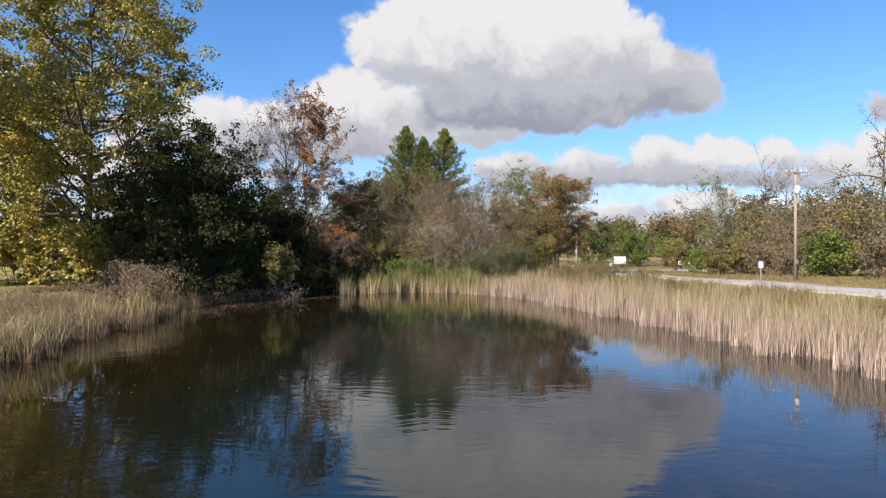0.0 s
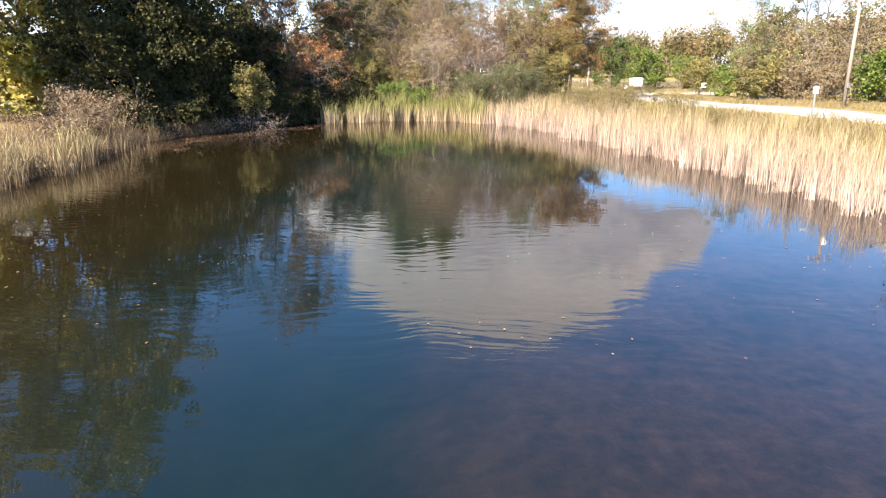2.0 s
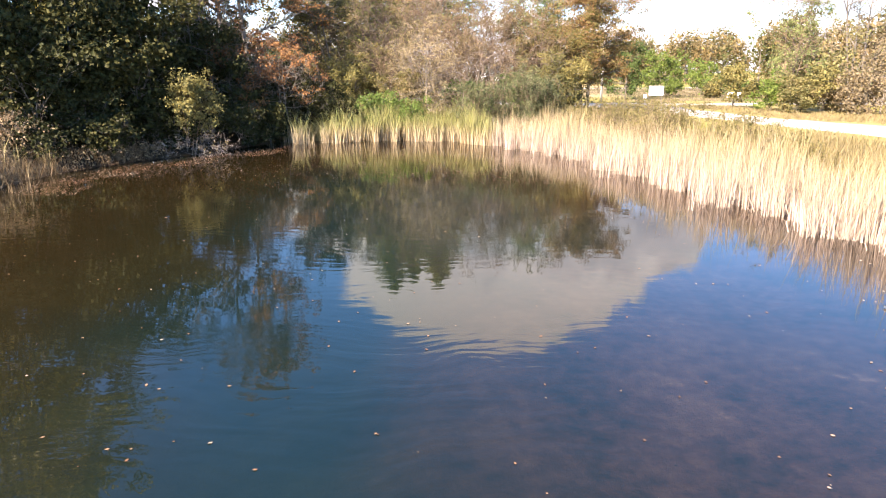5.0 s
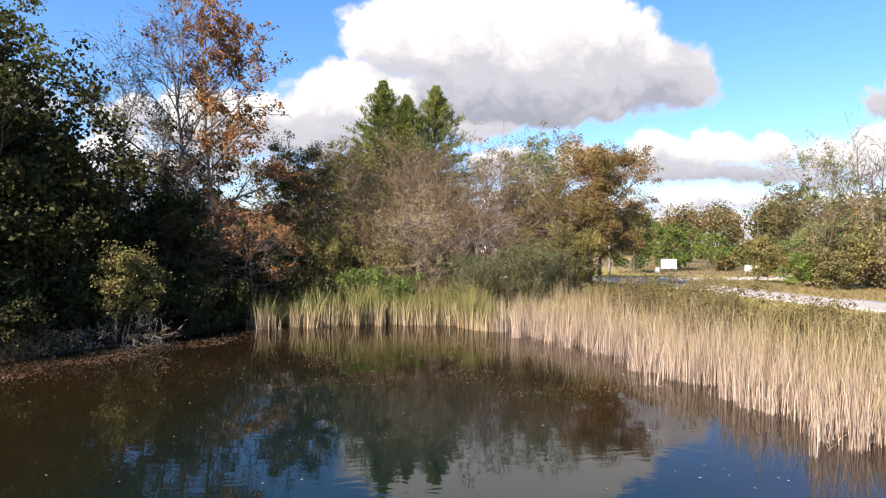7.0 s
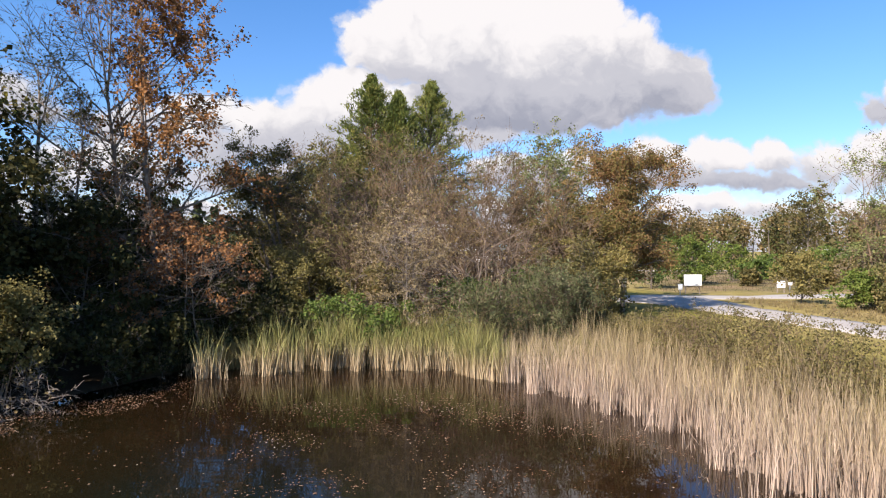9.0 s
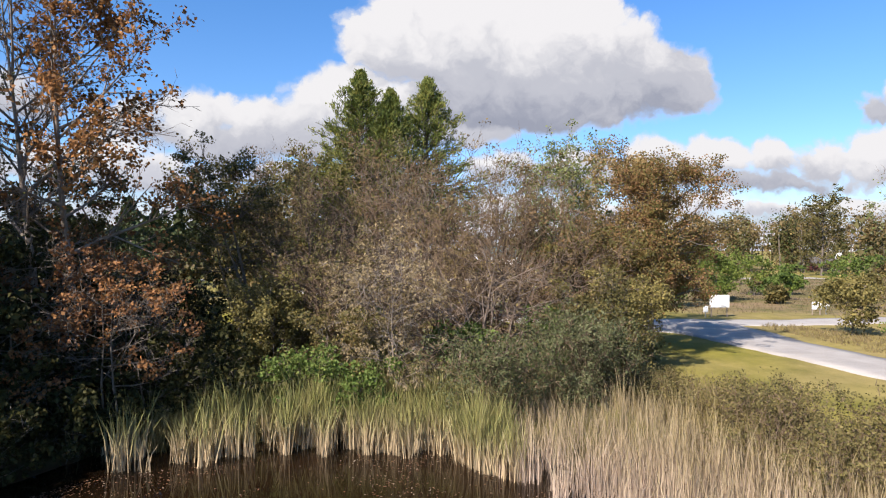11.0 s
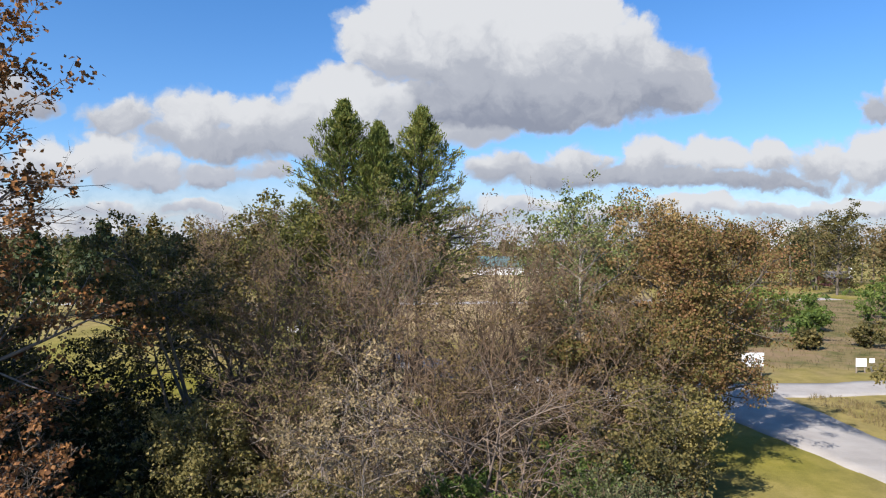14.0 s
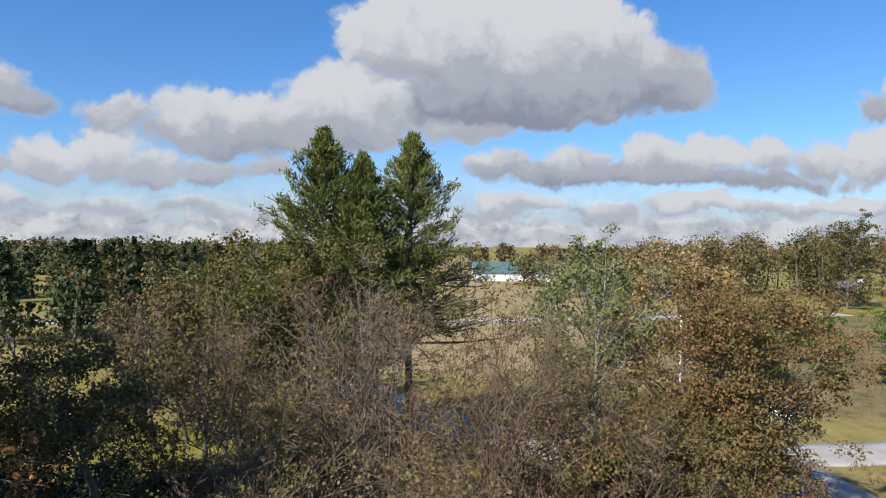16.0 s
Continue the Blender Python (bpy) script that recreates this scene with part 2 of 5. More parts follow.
def road_mat():
    m = Net("pale chip-seal road")
    p = m.pos()
    a = m.noise(30.0, 4.0, p, 0.7)
    b = m.noise(0.5, 4.0, p, 0.6)
    f = m.math("ADD", m.math("MULTIPLY", a, 0.5), m.math("MULTIPLY", b, 0.5))
    col = m.ramp(f, [(0.3, (0.22, 0.2, 0.18)), (0.55, (0.335, 0.31, 0.28)), (0.75, (0.43, 0.4, 0.355))])
    bump = m.add("ShaderNodeBump", Strength=0.3, Distance=0.01, Height=a)
    return m.done(m.add("ShaderNodeBsdfPrincipled", Base_Color=col, Roughness=0.95, Normal=bump))


def cloud_mat(clouds):
    """Cumulus on the far backdrop: billows with flat grey undersides, drawn by direction; clear between them."""
    m = Net("cumulus clouds")
    o = m.add("ShaderNodeTexCoord").outputs["Object"]
    s = m.add("ShaderNodeSeparateXYZ", i0=o)
    u, v = m.math("DIVIDE", s.outputs[0], s.outputs[1]), m.math("DIVIDE", s.outputs[2], s.outputs[1])
    uv = m.add("ShaderNodeCombineXYZ", i0=u, i1=v, i2=0.0).outputs[0]
    big = m.add("ShaderNodeTexNoise", Vector=uv, Scale=10.0, Detail=8.0, Roughness=0.58).outputs["Color"]
    uvw = m.vec("ADD", uv, m.vec("MULTIPLY", m.vec("SUBTRACT", big, (0.5, 0.5, 0.5)), (0.11, 0.075, 0)))
    billow = m.noise(22.0, 8.0, uvw, 0.62)
    soft = m.noise(8.0, 5.0, uvw, 0.55)
    cells = [m.add("ShaderNodeTexVoronoi", {"feature": "SMOOTH_F1"}, Vector=uvw, Scale=k, Smoothness=0.25).outputs["Distance"] for k in (26.0, 60.0)]
    puffy = m.math("ADD", m.math("MULTIPLY", m.math("SUBTRACT", 0.42, cells[0]), 0.12), m.math("MULTIPLY", m.math("SUBTRACT", 0.42, cells[1]), 0.07))
    vw = m.add("ShaderNodeSeparateXYZ", i0=uvw).outputs[1]
    haze = m.add("ShaderNodeMapRange", {"interpolation_type": "SMOOTHSTEP"}, Value=v, From_Min=0.0, From_Max=0.17, To_Min=0.92, To_Max=0.0).outputs[0]
    colour, alpha = (0.74, 0.83, 0.95), haze
    streak = m.noise(6.0, 6.0, m.vec("MULTIPLY", uvw, (1.0, 5.0, 0.0)), 0.62)
    low = m.add("ShaderNodeMapRange", {"interpolation_type": "SMOOTHSTEP"}, Value=v, From_Min=0.12, From_Max=0.03).outputs[0]
    al = m.math("MULTIPLY", m.add("ShaderNodeMapRange", {"interpolation_type": "SMOOTHSTEP"}, Value=streak, From_Min=0.3, From_Max=0.47).outputs[0], low)
    colour = m.mix(al, colour, m.ramp(m.math("ADD", m.math("MULTIPLY", streak, 0.5), m.math("MULTIPLY", billow, 0.6)), [(0.46, (0.52, 0.55, 0.63)), (0.62, (0.99, 0.99, 0.99))]))
    alpha = m.math("MAXIMUM", alpha, al)
    for base, rise, grey, puffs in clouds:
        d = None
        for a, b, rx, ry in puffs:
            r = m.vec("LENGTH", m.vec("MULTIPLY", m.vec("SUBTRACT", uvw, (a, b, 0)), (1 / rx, 1 / ry, 0)))
            r = m.math("MULTIPLY", m.math("SUBTRACT", 1.0, r), max(0.45, min(rx, ry) * 10))
            d = r if d is None else m.math("SMOOTH_MAX", d, r, 0.12)
        d = m.math("SMOOTH_MIN", d, m.math("MULTIPLY", m.math("SUBTRACT", vw, base), 12.0), 0.1)
        d = m.math("ADD", d, m.math("ADD", m.math("MULTIPLY", m.math("SUBTRACT", billow, 0.5), 0.3), puffy))
        al = m.add("ShaderNodeMapRange", {"interpolation_type": "SMOOTHSTEP"}, Value=d, From_Min=-0.02, From_Max=0.16).outputs[0]
        up = m.math("DIVIDE", m.math("SUBTRACT", vw, base), rise)
        up = m.math("ADD", up, m.math("MULTIPLY", m.math("SUBTRACT", billow, 0.5), 0.75))
        up = m.math("ADD", up, m.math("MULTIPLY", m.math("SUBTRACT", soft, 0.5), 0.8))
        up = m.math("ADD", up, m.math("MULTIPLY", puffy, 1.1))
        c = m.ramp(up, [(0.0, (grey * 0.76, grey * 0.84, grey * 1.03)), (0.45, (grey * 1.22, grey * 1.29, grey * 1.43)), (0.95, (0.98, 1.0, 1.01))], "EASE")
        colour, alpha = m.mix(al, colour, c), m.math("MAXIMUM", alpha, al)
    em = m.add("ShaderNodeEmission", Color=colour, Strength=0.42)
    return m.done(m.add("ShaderNodeMixShader", i0=alpha, i1=m.add("ShaderNodeBsdfTransparent"), i2=em))


BARK = bark_mat("grey brown bark", (0.035, 0.028, 0.02), (0.16, 0.13, 0.1))
PALE = bark_mat("pale mottled bark", (0.1, 0.088, 0.07), (0.32, 0.285, 0.24), 1.5)
TWIG = bark_mat("bare brown twigs", (0.03, 0.019, 0.013), (0.2, 0.133, 0.08))
GREYTWIG = bark_mat("weathered grey twigs", (0.07, 0.056, 0.044), (0.26, 0.21, 0.165))
DEADWOOD = bark_mat("dead grey brown wood", (0.05, 0.038, 0.028), (0.22, 0.165, 0.125))
SYC = leaf_mat("yellowing sycamore leaves", [(0.09, 0.1, 0.022), (0.21, 0.2, 0.038), (0.37, 0.3, 0.055), (0.48, 0.34, 0.07)], 0.28, 0.45, shine=0.35)
# Dark green, lowered further: the bank's deep shade is put into this colour.
SHADELEAF = leaf_mat("dark green leaves with shade in the colour", [(0.017, 0.02, 0.007), (0.038, 0.039, 0.012), (0.085, 0.074, 0.022)], 0.22, 0.6, shine=0.1)
MURKY = leaf_mat("dull dark olive leaves", [(0.045, 0.047, 0.016), (0.095, 0.086, 0.028), (0.18, 0.14, 0.05)])
OLIVE = leaf_mat("olive leaves", [(0.055, 0.055, 0.02), (0.11, 0.098, 0.033), (0.185, 0.145, 0.048), (0.19, 0.12, 0.05)])
ORANGE = leaf_mat("orange oak leaves", [(0.10, 0.06, 0.025), (0.24, 0.11, 0.04), (0.38, 0.17, 0.055), (0.33, 0.21, 0.07)])
BROWN = leaf_mat("withered brown leaves", [(0.09, 0.065, 0.033), (0.165, 0.122, 0.05), (0.225, 0.156, 0.066), (0.25, 0.195, 0.075)])
RUST = leaf_mat("rusty oak leaves", [(0.065, 0.034, 0.017), (0.19, 0.085, 0.036), (0.34, 0.16, 0.056)])
PEAR = leaf_mat("olive to red brown pear leaves", [(0.075, 0.07, 0.022), (0.15, 0.13, 0.036), (0.22, 0.125, 0.052), (0.27, 0.14, 0.07)], patch=0.5)
GOLD = leaf_mat("tan gold leaves", [(0.2, 0.13, 0.05), (0.34, 0.23, 0.09), (0.42, 0.3, 0.14)])
TAN = leaf_mat("dry tan leaves", [(0.17, 0.125, 0.065), (0.3, 0.225, 0.115), (0.42, 0.32, 0.175)])
VINE = leaf_mat("fresh green vine leaves", [(0.05, 0.085, 0.02), (0.1, 0.15, 0.03), (0.17, 0.21, 0.05)])
GREEN = leaf_mat("bright green leaves", [(0.06, 0.1, 0.02), (0.12, 0.165, 0.03), (0.2, 0.225, 0.05)])
LOCUST = leaf_mat("pale green locust leaves", [(0.09, 0.12, 0.04), (0.16, 0.19, 0.06), (0.27, 0.27, 0.1)])
RUSSET = leaf_mat("russet brown leaves", [(0.095, 0.064, 0.032), (0.19, 0.12, 0.055), (0.275, 0.172, 0.08)])
LITTER = leaf_mat("fallen wet leaves", [(0.1, 0.048, 0.024), (0.18, 0.085, 0.042), (0.28, 0.16, 0.09), (0.52, 0.44, 0.34)], 0.1)
CEDAR = leaf_mat("deep green leaves", [(0.03, 0.055, 0.016), (0.06, 0.095, 0.024), (0.11, 0.14, 0.035)])
WEED = leaf_mat("olive brown weed leaves", [(0.085, 0.075, 0.028), (0.155, 0.13, 0.045), (0.25, 0.19, 0.075)])
BANKWEED = leaf_mat("withered bank weeds", [(0.12, 0.082, 0.048), (0.22, 0.155, 0.09), (0.33, 0.25, 0.14)])
HEDGE = leaf_mat("olive hedge leaves", [(0.06, 0.064, 0.022), (0.13, 0.122, 0.042), (0.22, 0.185, 0.07), (0.24, 0.165, 0.08)])
DULL = leaf_mat("dull tan hedge leaves", [(0.1, 0.078, 0.045), (0.18, 0.135, 0.075), (0.26, 0.19, 0.1)])
WILLOW = leaf_mat("grey-green willow leaves", [(0.055, 0.066, 0.027), (0.11, 0.12, 0.05), (0.2, 0.2, 0.1)])
YELLOW = leaf_mat("yellow-green leaves", [(0.09, 0.085, 0.03), (0.19, 0.16, 0.05), (0.31, 0.245, 0.08)])
YELLOWGREEN = leaf_mat("olive yellow tree leaves", [(0.055, 0.064, 0.017), (0.12, 0.118, 0.03), (0.22, 0.185, 0.05)])
NEEDLE = leaf_mat("pine needles", [(0.06, 0.088, 0.024), (0.16, 0.195, 0.046), (0.36, 0.33, 0.085)], 0.3)
FAR = leaf_mat("autumn woods", [(0.04, 0.058, 0.017), (0.085, 0.1, 0.028), (0.13, 0.105, 0.045), (0.2, 0.135, 0.06), (0.27, 0.2, 0.06)], 0.3, patch=0.09, single=0.3, wide=1.7)
FARPINE = leaf_mat("distant conifers", [(0.02, 0.034, 0.014), (0.04, 0.058, 0.02), (0.075, 0.085, 0.03)], 0.15, patch=0.06)
REED = reed_mat("dry cattail blades", (0.55, 0.42, 0.32), (0.47, 0.37, 0.22), 0.5, 1.9, (0.37, 0.295, 0.13))
GREENREED = reed_mat("green cattail blades", (0.52, 0.4, 0.24), (0.19, 0.225, 0.052), 0.45, 1.3, (0.33, 0.3, 0.105))
DRYGRASS = reed_mat("dry meadow grass", (0.16, 0.11, 0.055), (0.38, 0.26, 0.14), 0.2, 1.6, (0.29, 0.2, 0.095))
# Lit tops and dark foot of the bank reeds are put into the colour.
BANKREED = reed_mat("weathered bank reeds", (0.2, 0.14, 0.075), (0.55, 0.44, 0.22), 0.3, 1.5, (0.42, 0.34, 0.14))
LUSH = reed_mat("yellow-green marsh grass", (0.24, 0.2, 0.08), (0.25, 0.25, 0.075), 0.3, 1.6, (0.38, 0.32, 0.13))
MEADOW = reed_mat("green brown meadow grass", (0.18, 0.14, 0.06), (0.2, 0.17, 0.055), 0.3, 1.8, (0.31, 0.235, 0.11))
ROUGH = reed_mat("rough field grass", (0.12, 0.095, 0.045), (0.22, 0.165, 0.085), 1.3, 2.4, (0.13, 0.125, 0.045))
POLEWOOD = bark_mat("weathered pole wood", (0.13, 0.1, 0.072), (0.3, 0.245, 0.19), 4.0)
PALEWOOD = bark_mat("bleached pole wood", (0.32, 0.29, 0.25), (0.6, 0.56, 0.5), 4.0)
WHITE = plain_mat("white painted board", (0.8, 0.8, 0.78), 0.5)
STEEL = plain_mat("galvanised steel", (0.42, 0.43, 0.44), 0.4, 0.8)
BLACK = plain_mat("black fitting", (0.02, 0.02, 0.02), 0.5)
ROOF = plain_mat("green metal roof", (0.09, 0.16, 0.16), 0.5)
WALLWHITE = plain_mat("white barn siding", (0.75, 0.75, 0.73), 0.6)
REDWALL = plain_mat("dark red siding", (0.11, 0.035, 0.03), 0.7)
GREYROOF = plain_mat("grey shingles", (0.12, 0.11, 0.105), 0.9)
GROUND, WATER, ROAD = ground_mat(), water_mat(), road_mat()

# ---- mesh helpers ----
rng = np.random.default_rng(7)


def unit(a):
    return a / np.maximum(np.linalg.norm(a, axis=-1, keepdims=True), 1e-9)


def mesh_of(name, verts, faces, mat, smooth=False):
    """A mesh from an array of corners and arrays of triangles or quads."""
    me = bpy.data.meshes.new(name)
    faces = [f for f in faces if len(f)]
    loops = np.concatenate([f.ravel() for f in faces]).astype(np.int32)
    sizes = np.concatenate([np.full(len(f), f.shape[1]) for f in faces])
    starts = np.concatenate([[0], np.cumsum(sizes)[:-1]]).astype(np.int32)
    me.vertices.add(len(verts))
    me.vertices.foreach_set("co", np.asarray(verts, np.float32).ravel())
    me.loops.add(len(loops))
    me.loops.foreach_set("vertex_index", loops)
    me.polygons.add(len(sizes))
    me.polygons.foreach_set("loop_start", starts)
    me.polygons.foreach_set("use_smooth", np.full(len(sizes), smooth))
    me.update(calc_edges=True)
    me.materials.append(mat)
    return me


def under(name, me, parent, label=""):
    ob = new(name, me)
    ob.parent = parent
    return tagged(ob, label)


def part(name, bm, mat, parent, label="", smooth=False):
    me = bpy.data.meshes.new(name)
    for f in bm.faces:
        f.smooth = smooth
    bm.to_mesh(me)
    bm.free()
    me.materials.append(mat)
    return under(name, me, parent, label)


def box(size, at=(0, 0, 0), bevel=0.0, turn=0.0):
    bm = bmesh.new()
    bmesh.ops.create_cube(bm, size=1, matrix=Matrix.Translation(at) @ Matrix.Rotation(radians(turn), 4, "Z") @ Matrix.Diagonal((*size, 1)))
    if bevel:
        bmesh.ops.bevel(bm, geom=bm.edges[:], offset=bevel, segments=1, affect="EDGES")
    return bm


def rod(r0, r1, length, at=(0, 0, 0), axis="Z", n=12):
    bm = bmesh.new()
    turn = {"Z": Matrix(), "X": Matrix.Rotation(radians(90), 4, "Y"), "Y": Matrix.Rotation(radians(-90), 4, "X")}[axis]
    bmesh.ops.create_cone(bm, cap_ends=True, segments=n, radius1=r0, radius2=r1, depth=length, matrix=Matrix.Translation(at) @ turn @ Matrix.Translation((0, 0, length / 2)))
    return bm


def tubes(pts, rad, n):
    """Round tapering limbs along polylines pts (N, K, 3) with radii (N, K)."""
    N, K = rad.shape
    d = unit(np.gradient(pts, axis=1))
    ref = np.where(np.abs(d[..., 2:3]) > 0.9, np.array([1.0, 0, 0]), np.array([0, 0, 1.0]))
    a = unit(np.cross(d, ref))
    b = np.cross(d, a)
    ang = np.arange(n) * 2 * np.pi / n
    ring = pts[:, :, None] + rad[:, :, None, None] * (np.cos(ang)[:, None] * a[:, :, None] + np.sin(ang)[:, None] * b[:, :, None])
    idx = np.arange(N * K * n).reshape(N, K, n)
    nxt = np.roll(idx, -1, axis=2)
    quads = np.stack([idx[:, :-1], nxt[:, :-1], nxt[:, 1:], idx[:, 1:]], axis=-1).reshape(-1, 4)
    return ring.reshape(-1, 3), quads


def joined(pieces):
    vs, fs, k = [], [], 0
    for v, f in pieces:
        vs.append(v)
        fs.append(f + k)
        k += len(v)
    return np.concatenate(vs), fs


def leaves(at, size, along=None, slim=0.45, up=0.5, out=None):
    """A folded four-cornered leaf at each point. out: the way that the leaf faces, more or less."""
    n = len(at)
    a = unit(rng.normal(size=(n, 3)) + (0 if along is None else along * 1.6))
    nrm = unit(rng.normal(size=(n, 3)) * (1.0 if out is None else 0.62) + np.array([0, 0, up]) + (0 if out is None else out))
    b = unit(np.cross(a, nrm))
    nrm = np.cross(b, a)
    s = (size * rng.uniform(0.6, 1.35, n))[:, None]
    v = np.stack([at - a * s * 0.5, at + b * s * slim - a * s * 0.08 + nrm * s * 0.12, at + a * s * 0.5, at - b * s * slim - a * s * 0.08 + nrm * s * 0.12], axis=1)
    return v.reshape(-1, 3), np.arange(4 * n).reshape(-1, 4)


def limbs(start, way, length, radius, steps, wob, lift, tip=0.35):
    """Polylines that wander and bend upward by lift (down: minus)."""
    n = len(start)
    pts, d = [start], unit(way)
    for k in range(steps):
        d = unit(d + rng.normal(size=(n, 3)) * wob + np.array([0, 0, lift]))
        pts.append(pts[-1] + d * (length / steps)[:, None])
    pts = np.stack(pts, axis=1)
    rad = radius[:, None] * np.linspace(1, tip, steps + 1)[None]
    return pts, rad


def shoots(pts, rad, length, per, spread, first=0.25, ratio=0.4, shrink=0.45):
    """Starts, ways, lengths and radii of the side shoots of given limbs."""
    N, K, _ = pts.shape
    t = rng.uniform(first, 0.98, (N, per))
    f = t * (K - 1)
    i = np.minimum(f.astype(int), K - 2)
    w = (f - i)[..., None]
    rows = np.arange(N)[:, None]
    p = pts[rows, i] * (1 - w) + pts[rows, i + 1] * w
    d = unit(pts[rows, i + 1] - pts[rows, i])
    side = rng.normal(size=(N, per, 3))
    side = unit(side - (side * d).sum(-1, keepdims=True) * d)
    sp = np.radians(spread) * rng.uniform(0.6, 1.3, (N, per))[..., None]
    way_ = d * np.cos(sp) + side * np.sin(sp)
    ln = length[:, None] * ratio * (1.15 - shrink * t) * rng.uniform(0.6, 1.3, (N, per))
    r = np.minimum(rad[rows, i] * 0.62, 0.012 + ln * 0.014)
    return p.reshape(-1, 3), way_.reshape(-1, 3), ln.ravel(), r.ravel()


def along_points(pts, per, first=0.2):
    N, K, _ = pts.shape
    f = rng.uniform(first, 1, (N, per)) * (K - 1)
    i = np.minimum(f.astype(int), K - 2)
    w = (f - i)[..., None]
    rows = np.arange(N)[:, None]
    return (pts[rows, i] * (1 - w) + pts[rows, i + 1] * w).reshape(-1, 3), np.repeat(unit(pts[:, -1] - pts[:, 0]), per, axis=0)


def cones(l, r):
    """Fine twigs: three-sided points from a base to a tip."""
    n = len(l)
    d = unit(l[:, -1] - l[:, 0])
    ref = np.where(np.abs(d[:, 2:3]) > 0.9, np.array([1.0, 0, 0]), np.array([0, 0, 1.0]))
    a = unit(np.cross(d, ref))
    b = np.cross(d, a)
    k = np.maximum(r[:, 0], 0.013)[:, None]
    v = np.stack([l[:, 0] + a * k, l[:, 0] - a * k * 0.5 + b * k * 0.87, l[:, 0] - a * k * 0.5 - b * k * 0.87, l[:, -1]], 1).reshape(-1, 3)
    i = np.arange(n)[:, None] * 4
    return v, np.concatenate([i + np.array([[0, 1, 3]]), i + np.array([[1, 2, 3]]), i + np.array([[2, 0, 3]])])


def wave3(p, s):
    """A smooth patchy field from -1 to 1, to thin leaves out in clumps."""
    x, y, z = p.T * s
    return np.sin(x + 1.7 * np.sin(y * 0.8 + 1)) * np.sin(y + 1.3 * np.sin(z * 0.9)) + 0.6 * np.sin(z * 1.4 + 1.9 * np.sin(x * 0.7 + 2))


def plant(name, label, category, at, h, r, bark, leafm, z0=0.25, stems=1, lean=0.0, n1=18, n2=7, n3=6, n4=0, leaf=0.3, per=4, slim=0.45,
          trunk_r=None, rise=45, lift=0.05, wob=0.16, spread=0.13, shape="round", group="", leafy=1.0, sink=0.15, twig=None, up=0.5, clump=0.28, stout=1.0, side=0.0, grain=1.4, puff=0.0):
    """A tree or shrub: an Empty with a trunk (stems), branches with twigs, and a crown of leaves. z0: where the crown starts, as a share of h.
    side: more leaves towards +x; grain: how fine the leafy clumps are; puff: leaves grow in tufts of this radius at the ends of the branches."""
    global rng
    x, y = at
    rng = np.random.default_rng(int(abs(x * 131 + y * 977 + h * 57)))
    base = Vector((x, y, float(ground(x, y))))
    thing = tagged(new(name), label, category, group)
    thing.location = base
    trunk_r = trunk_r or h * 0.015 / math.sqrt(stems)
    st = np.zeros((stems, 3)) + rng.normal(size=(stems, 3)) * [0.14 * r * (stems > 1), 0.14 * r * (stems > 1), 0]
    st[:, 2] = -sink
    fan = np.clip(rng.normal(size=(stems, 3)), -1.3, 1.3) * (0.22 if stems > 1 else 0.03)
    fan[:, 2] = 1
    fan[:, 0] += lean
    sl = h * (np.append(rng.uniform(0.6, 0.92, stems - 1), 0.92) if stems > 1 else np.full(stems, 0.96 if shape == "cone" else 0.86))
    tp, tr = limbs(st, fan, sl, np.full(stems, trunk_r), 9, 0.06 if stems > 1 else 0.025, 0.03 if stems > 1 else 0.15, 0.1)
    v, q = tubes(tp, tr, 7)
    under("trunk", mesh_of("trunk", v, [q], bark, True), thing)
    N = n1 * stems
    s = np.repeat(np.arange(stems), n1)
    t = z0 + (1 - z0) * np.tile((np.arange(n1) + 0.5) / n1, stems) ** 0.9 * 0.97
    f = t * 9
    i = np.minimum(f.astype(int), 8)
    w = (f - i)[:, None]
    p = tp[s, i] * (1 - w) + tp[s, i + 1] * w
    ang = np.tile(np.arange(n1) * 2.4, stems) + rng.uniform(0, 1.2, N) + s
    rel = (t - z0) / (1 - z0)
    if shape == "cone":
        reach = r * (1.02 - rel) ** 0.65
    elif shape == "oval":
        reach = r * np.sqrt(np.clip(1 - ((rel - 0.22) / 0.82) ** 2, 0.03, 1))
    elif shape == "vase":
        reach = r * np.sqrt(np.clip(1 - (rel - 0.7) ** 2 / 0.55, 0.1, 1))
    else:
        reach = r * np.sqrt(np.clip(1 - (rel - 0.38) ** 2 / 0.42, 0.06, 1))
    lobe = rng.uniform(0, 6.28, 3)
    even = 0.55 if puff else 1.0
    reach = reach * (1 + even * (rng.uniform(0.5, 1.2, N) - 1)) * (1 + even * (0.18 * np.sin(2 * ang + lobe[0] + rel * 3) + 0.12 * np.sin(3 * ang + lobe[1] - rel * 7)))
    el = np.radians(rise + (1 - rel) * -rise * 0.55 + rng.normal(size=N) * 10)
    wd = np.stack([np.cos(ang) * np.cos(el), np.sin(ang) * np.cos(el), np.sin(el)], 1)
    ln = reach / np.maximum(np.cos(el), 0.45)
    ln = np.minimum(ln, np.maximum(0.3, (h * 1.04 - p[:, 2]) / np.maximum(np.sin(el), 0.25)))
    l1, r1 = limbs(p, wd, ln, np.minimum(tr[s, i] * 0.7, (0.015 + ln * 0.016) * stout), 4, wob * 0.7, lift, 0.25)
    p2 = shoots(l1, r1, ln, n2, 48, 0.18, 0.42)
    p2 = (*p2[:3], p2[3] * stout)
    l2, r2 = limbs(*p2, 2, wob, lift, 0.3)
    p3 = shoots(l2, r2, p2[2], n3, 45, 0.12, 0.5)
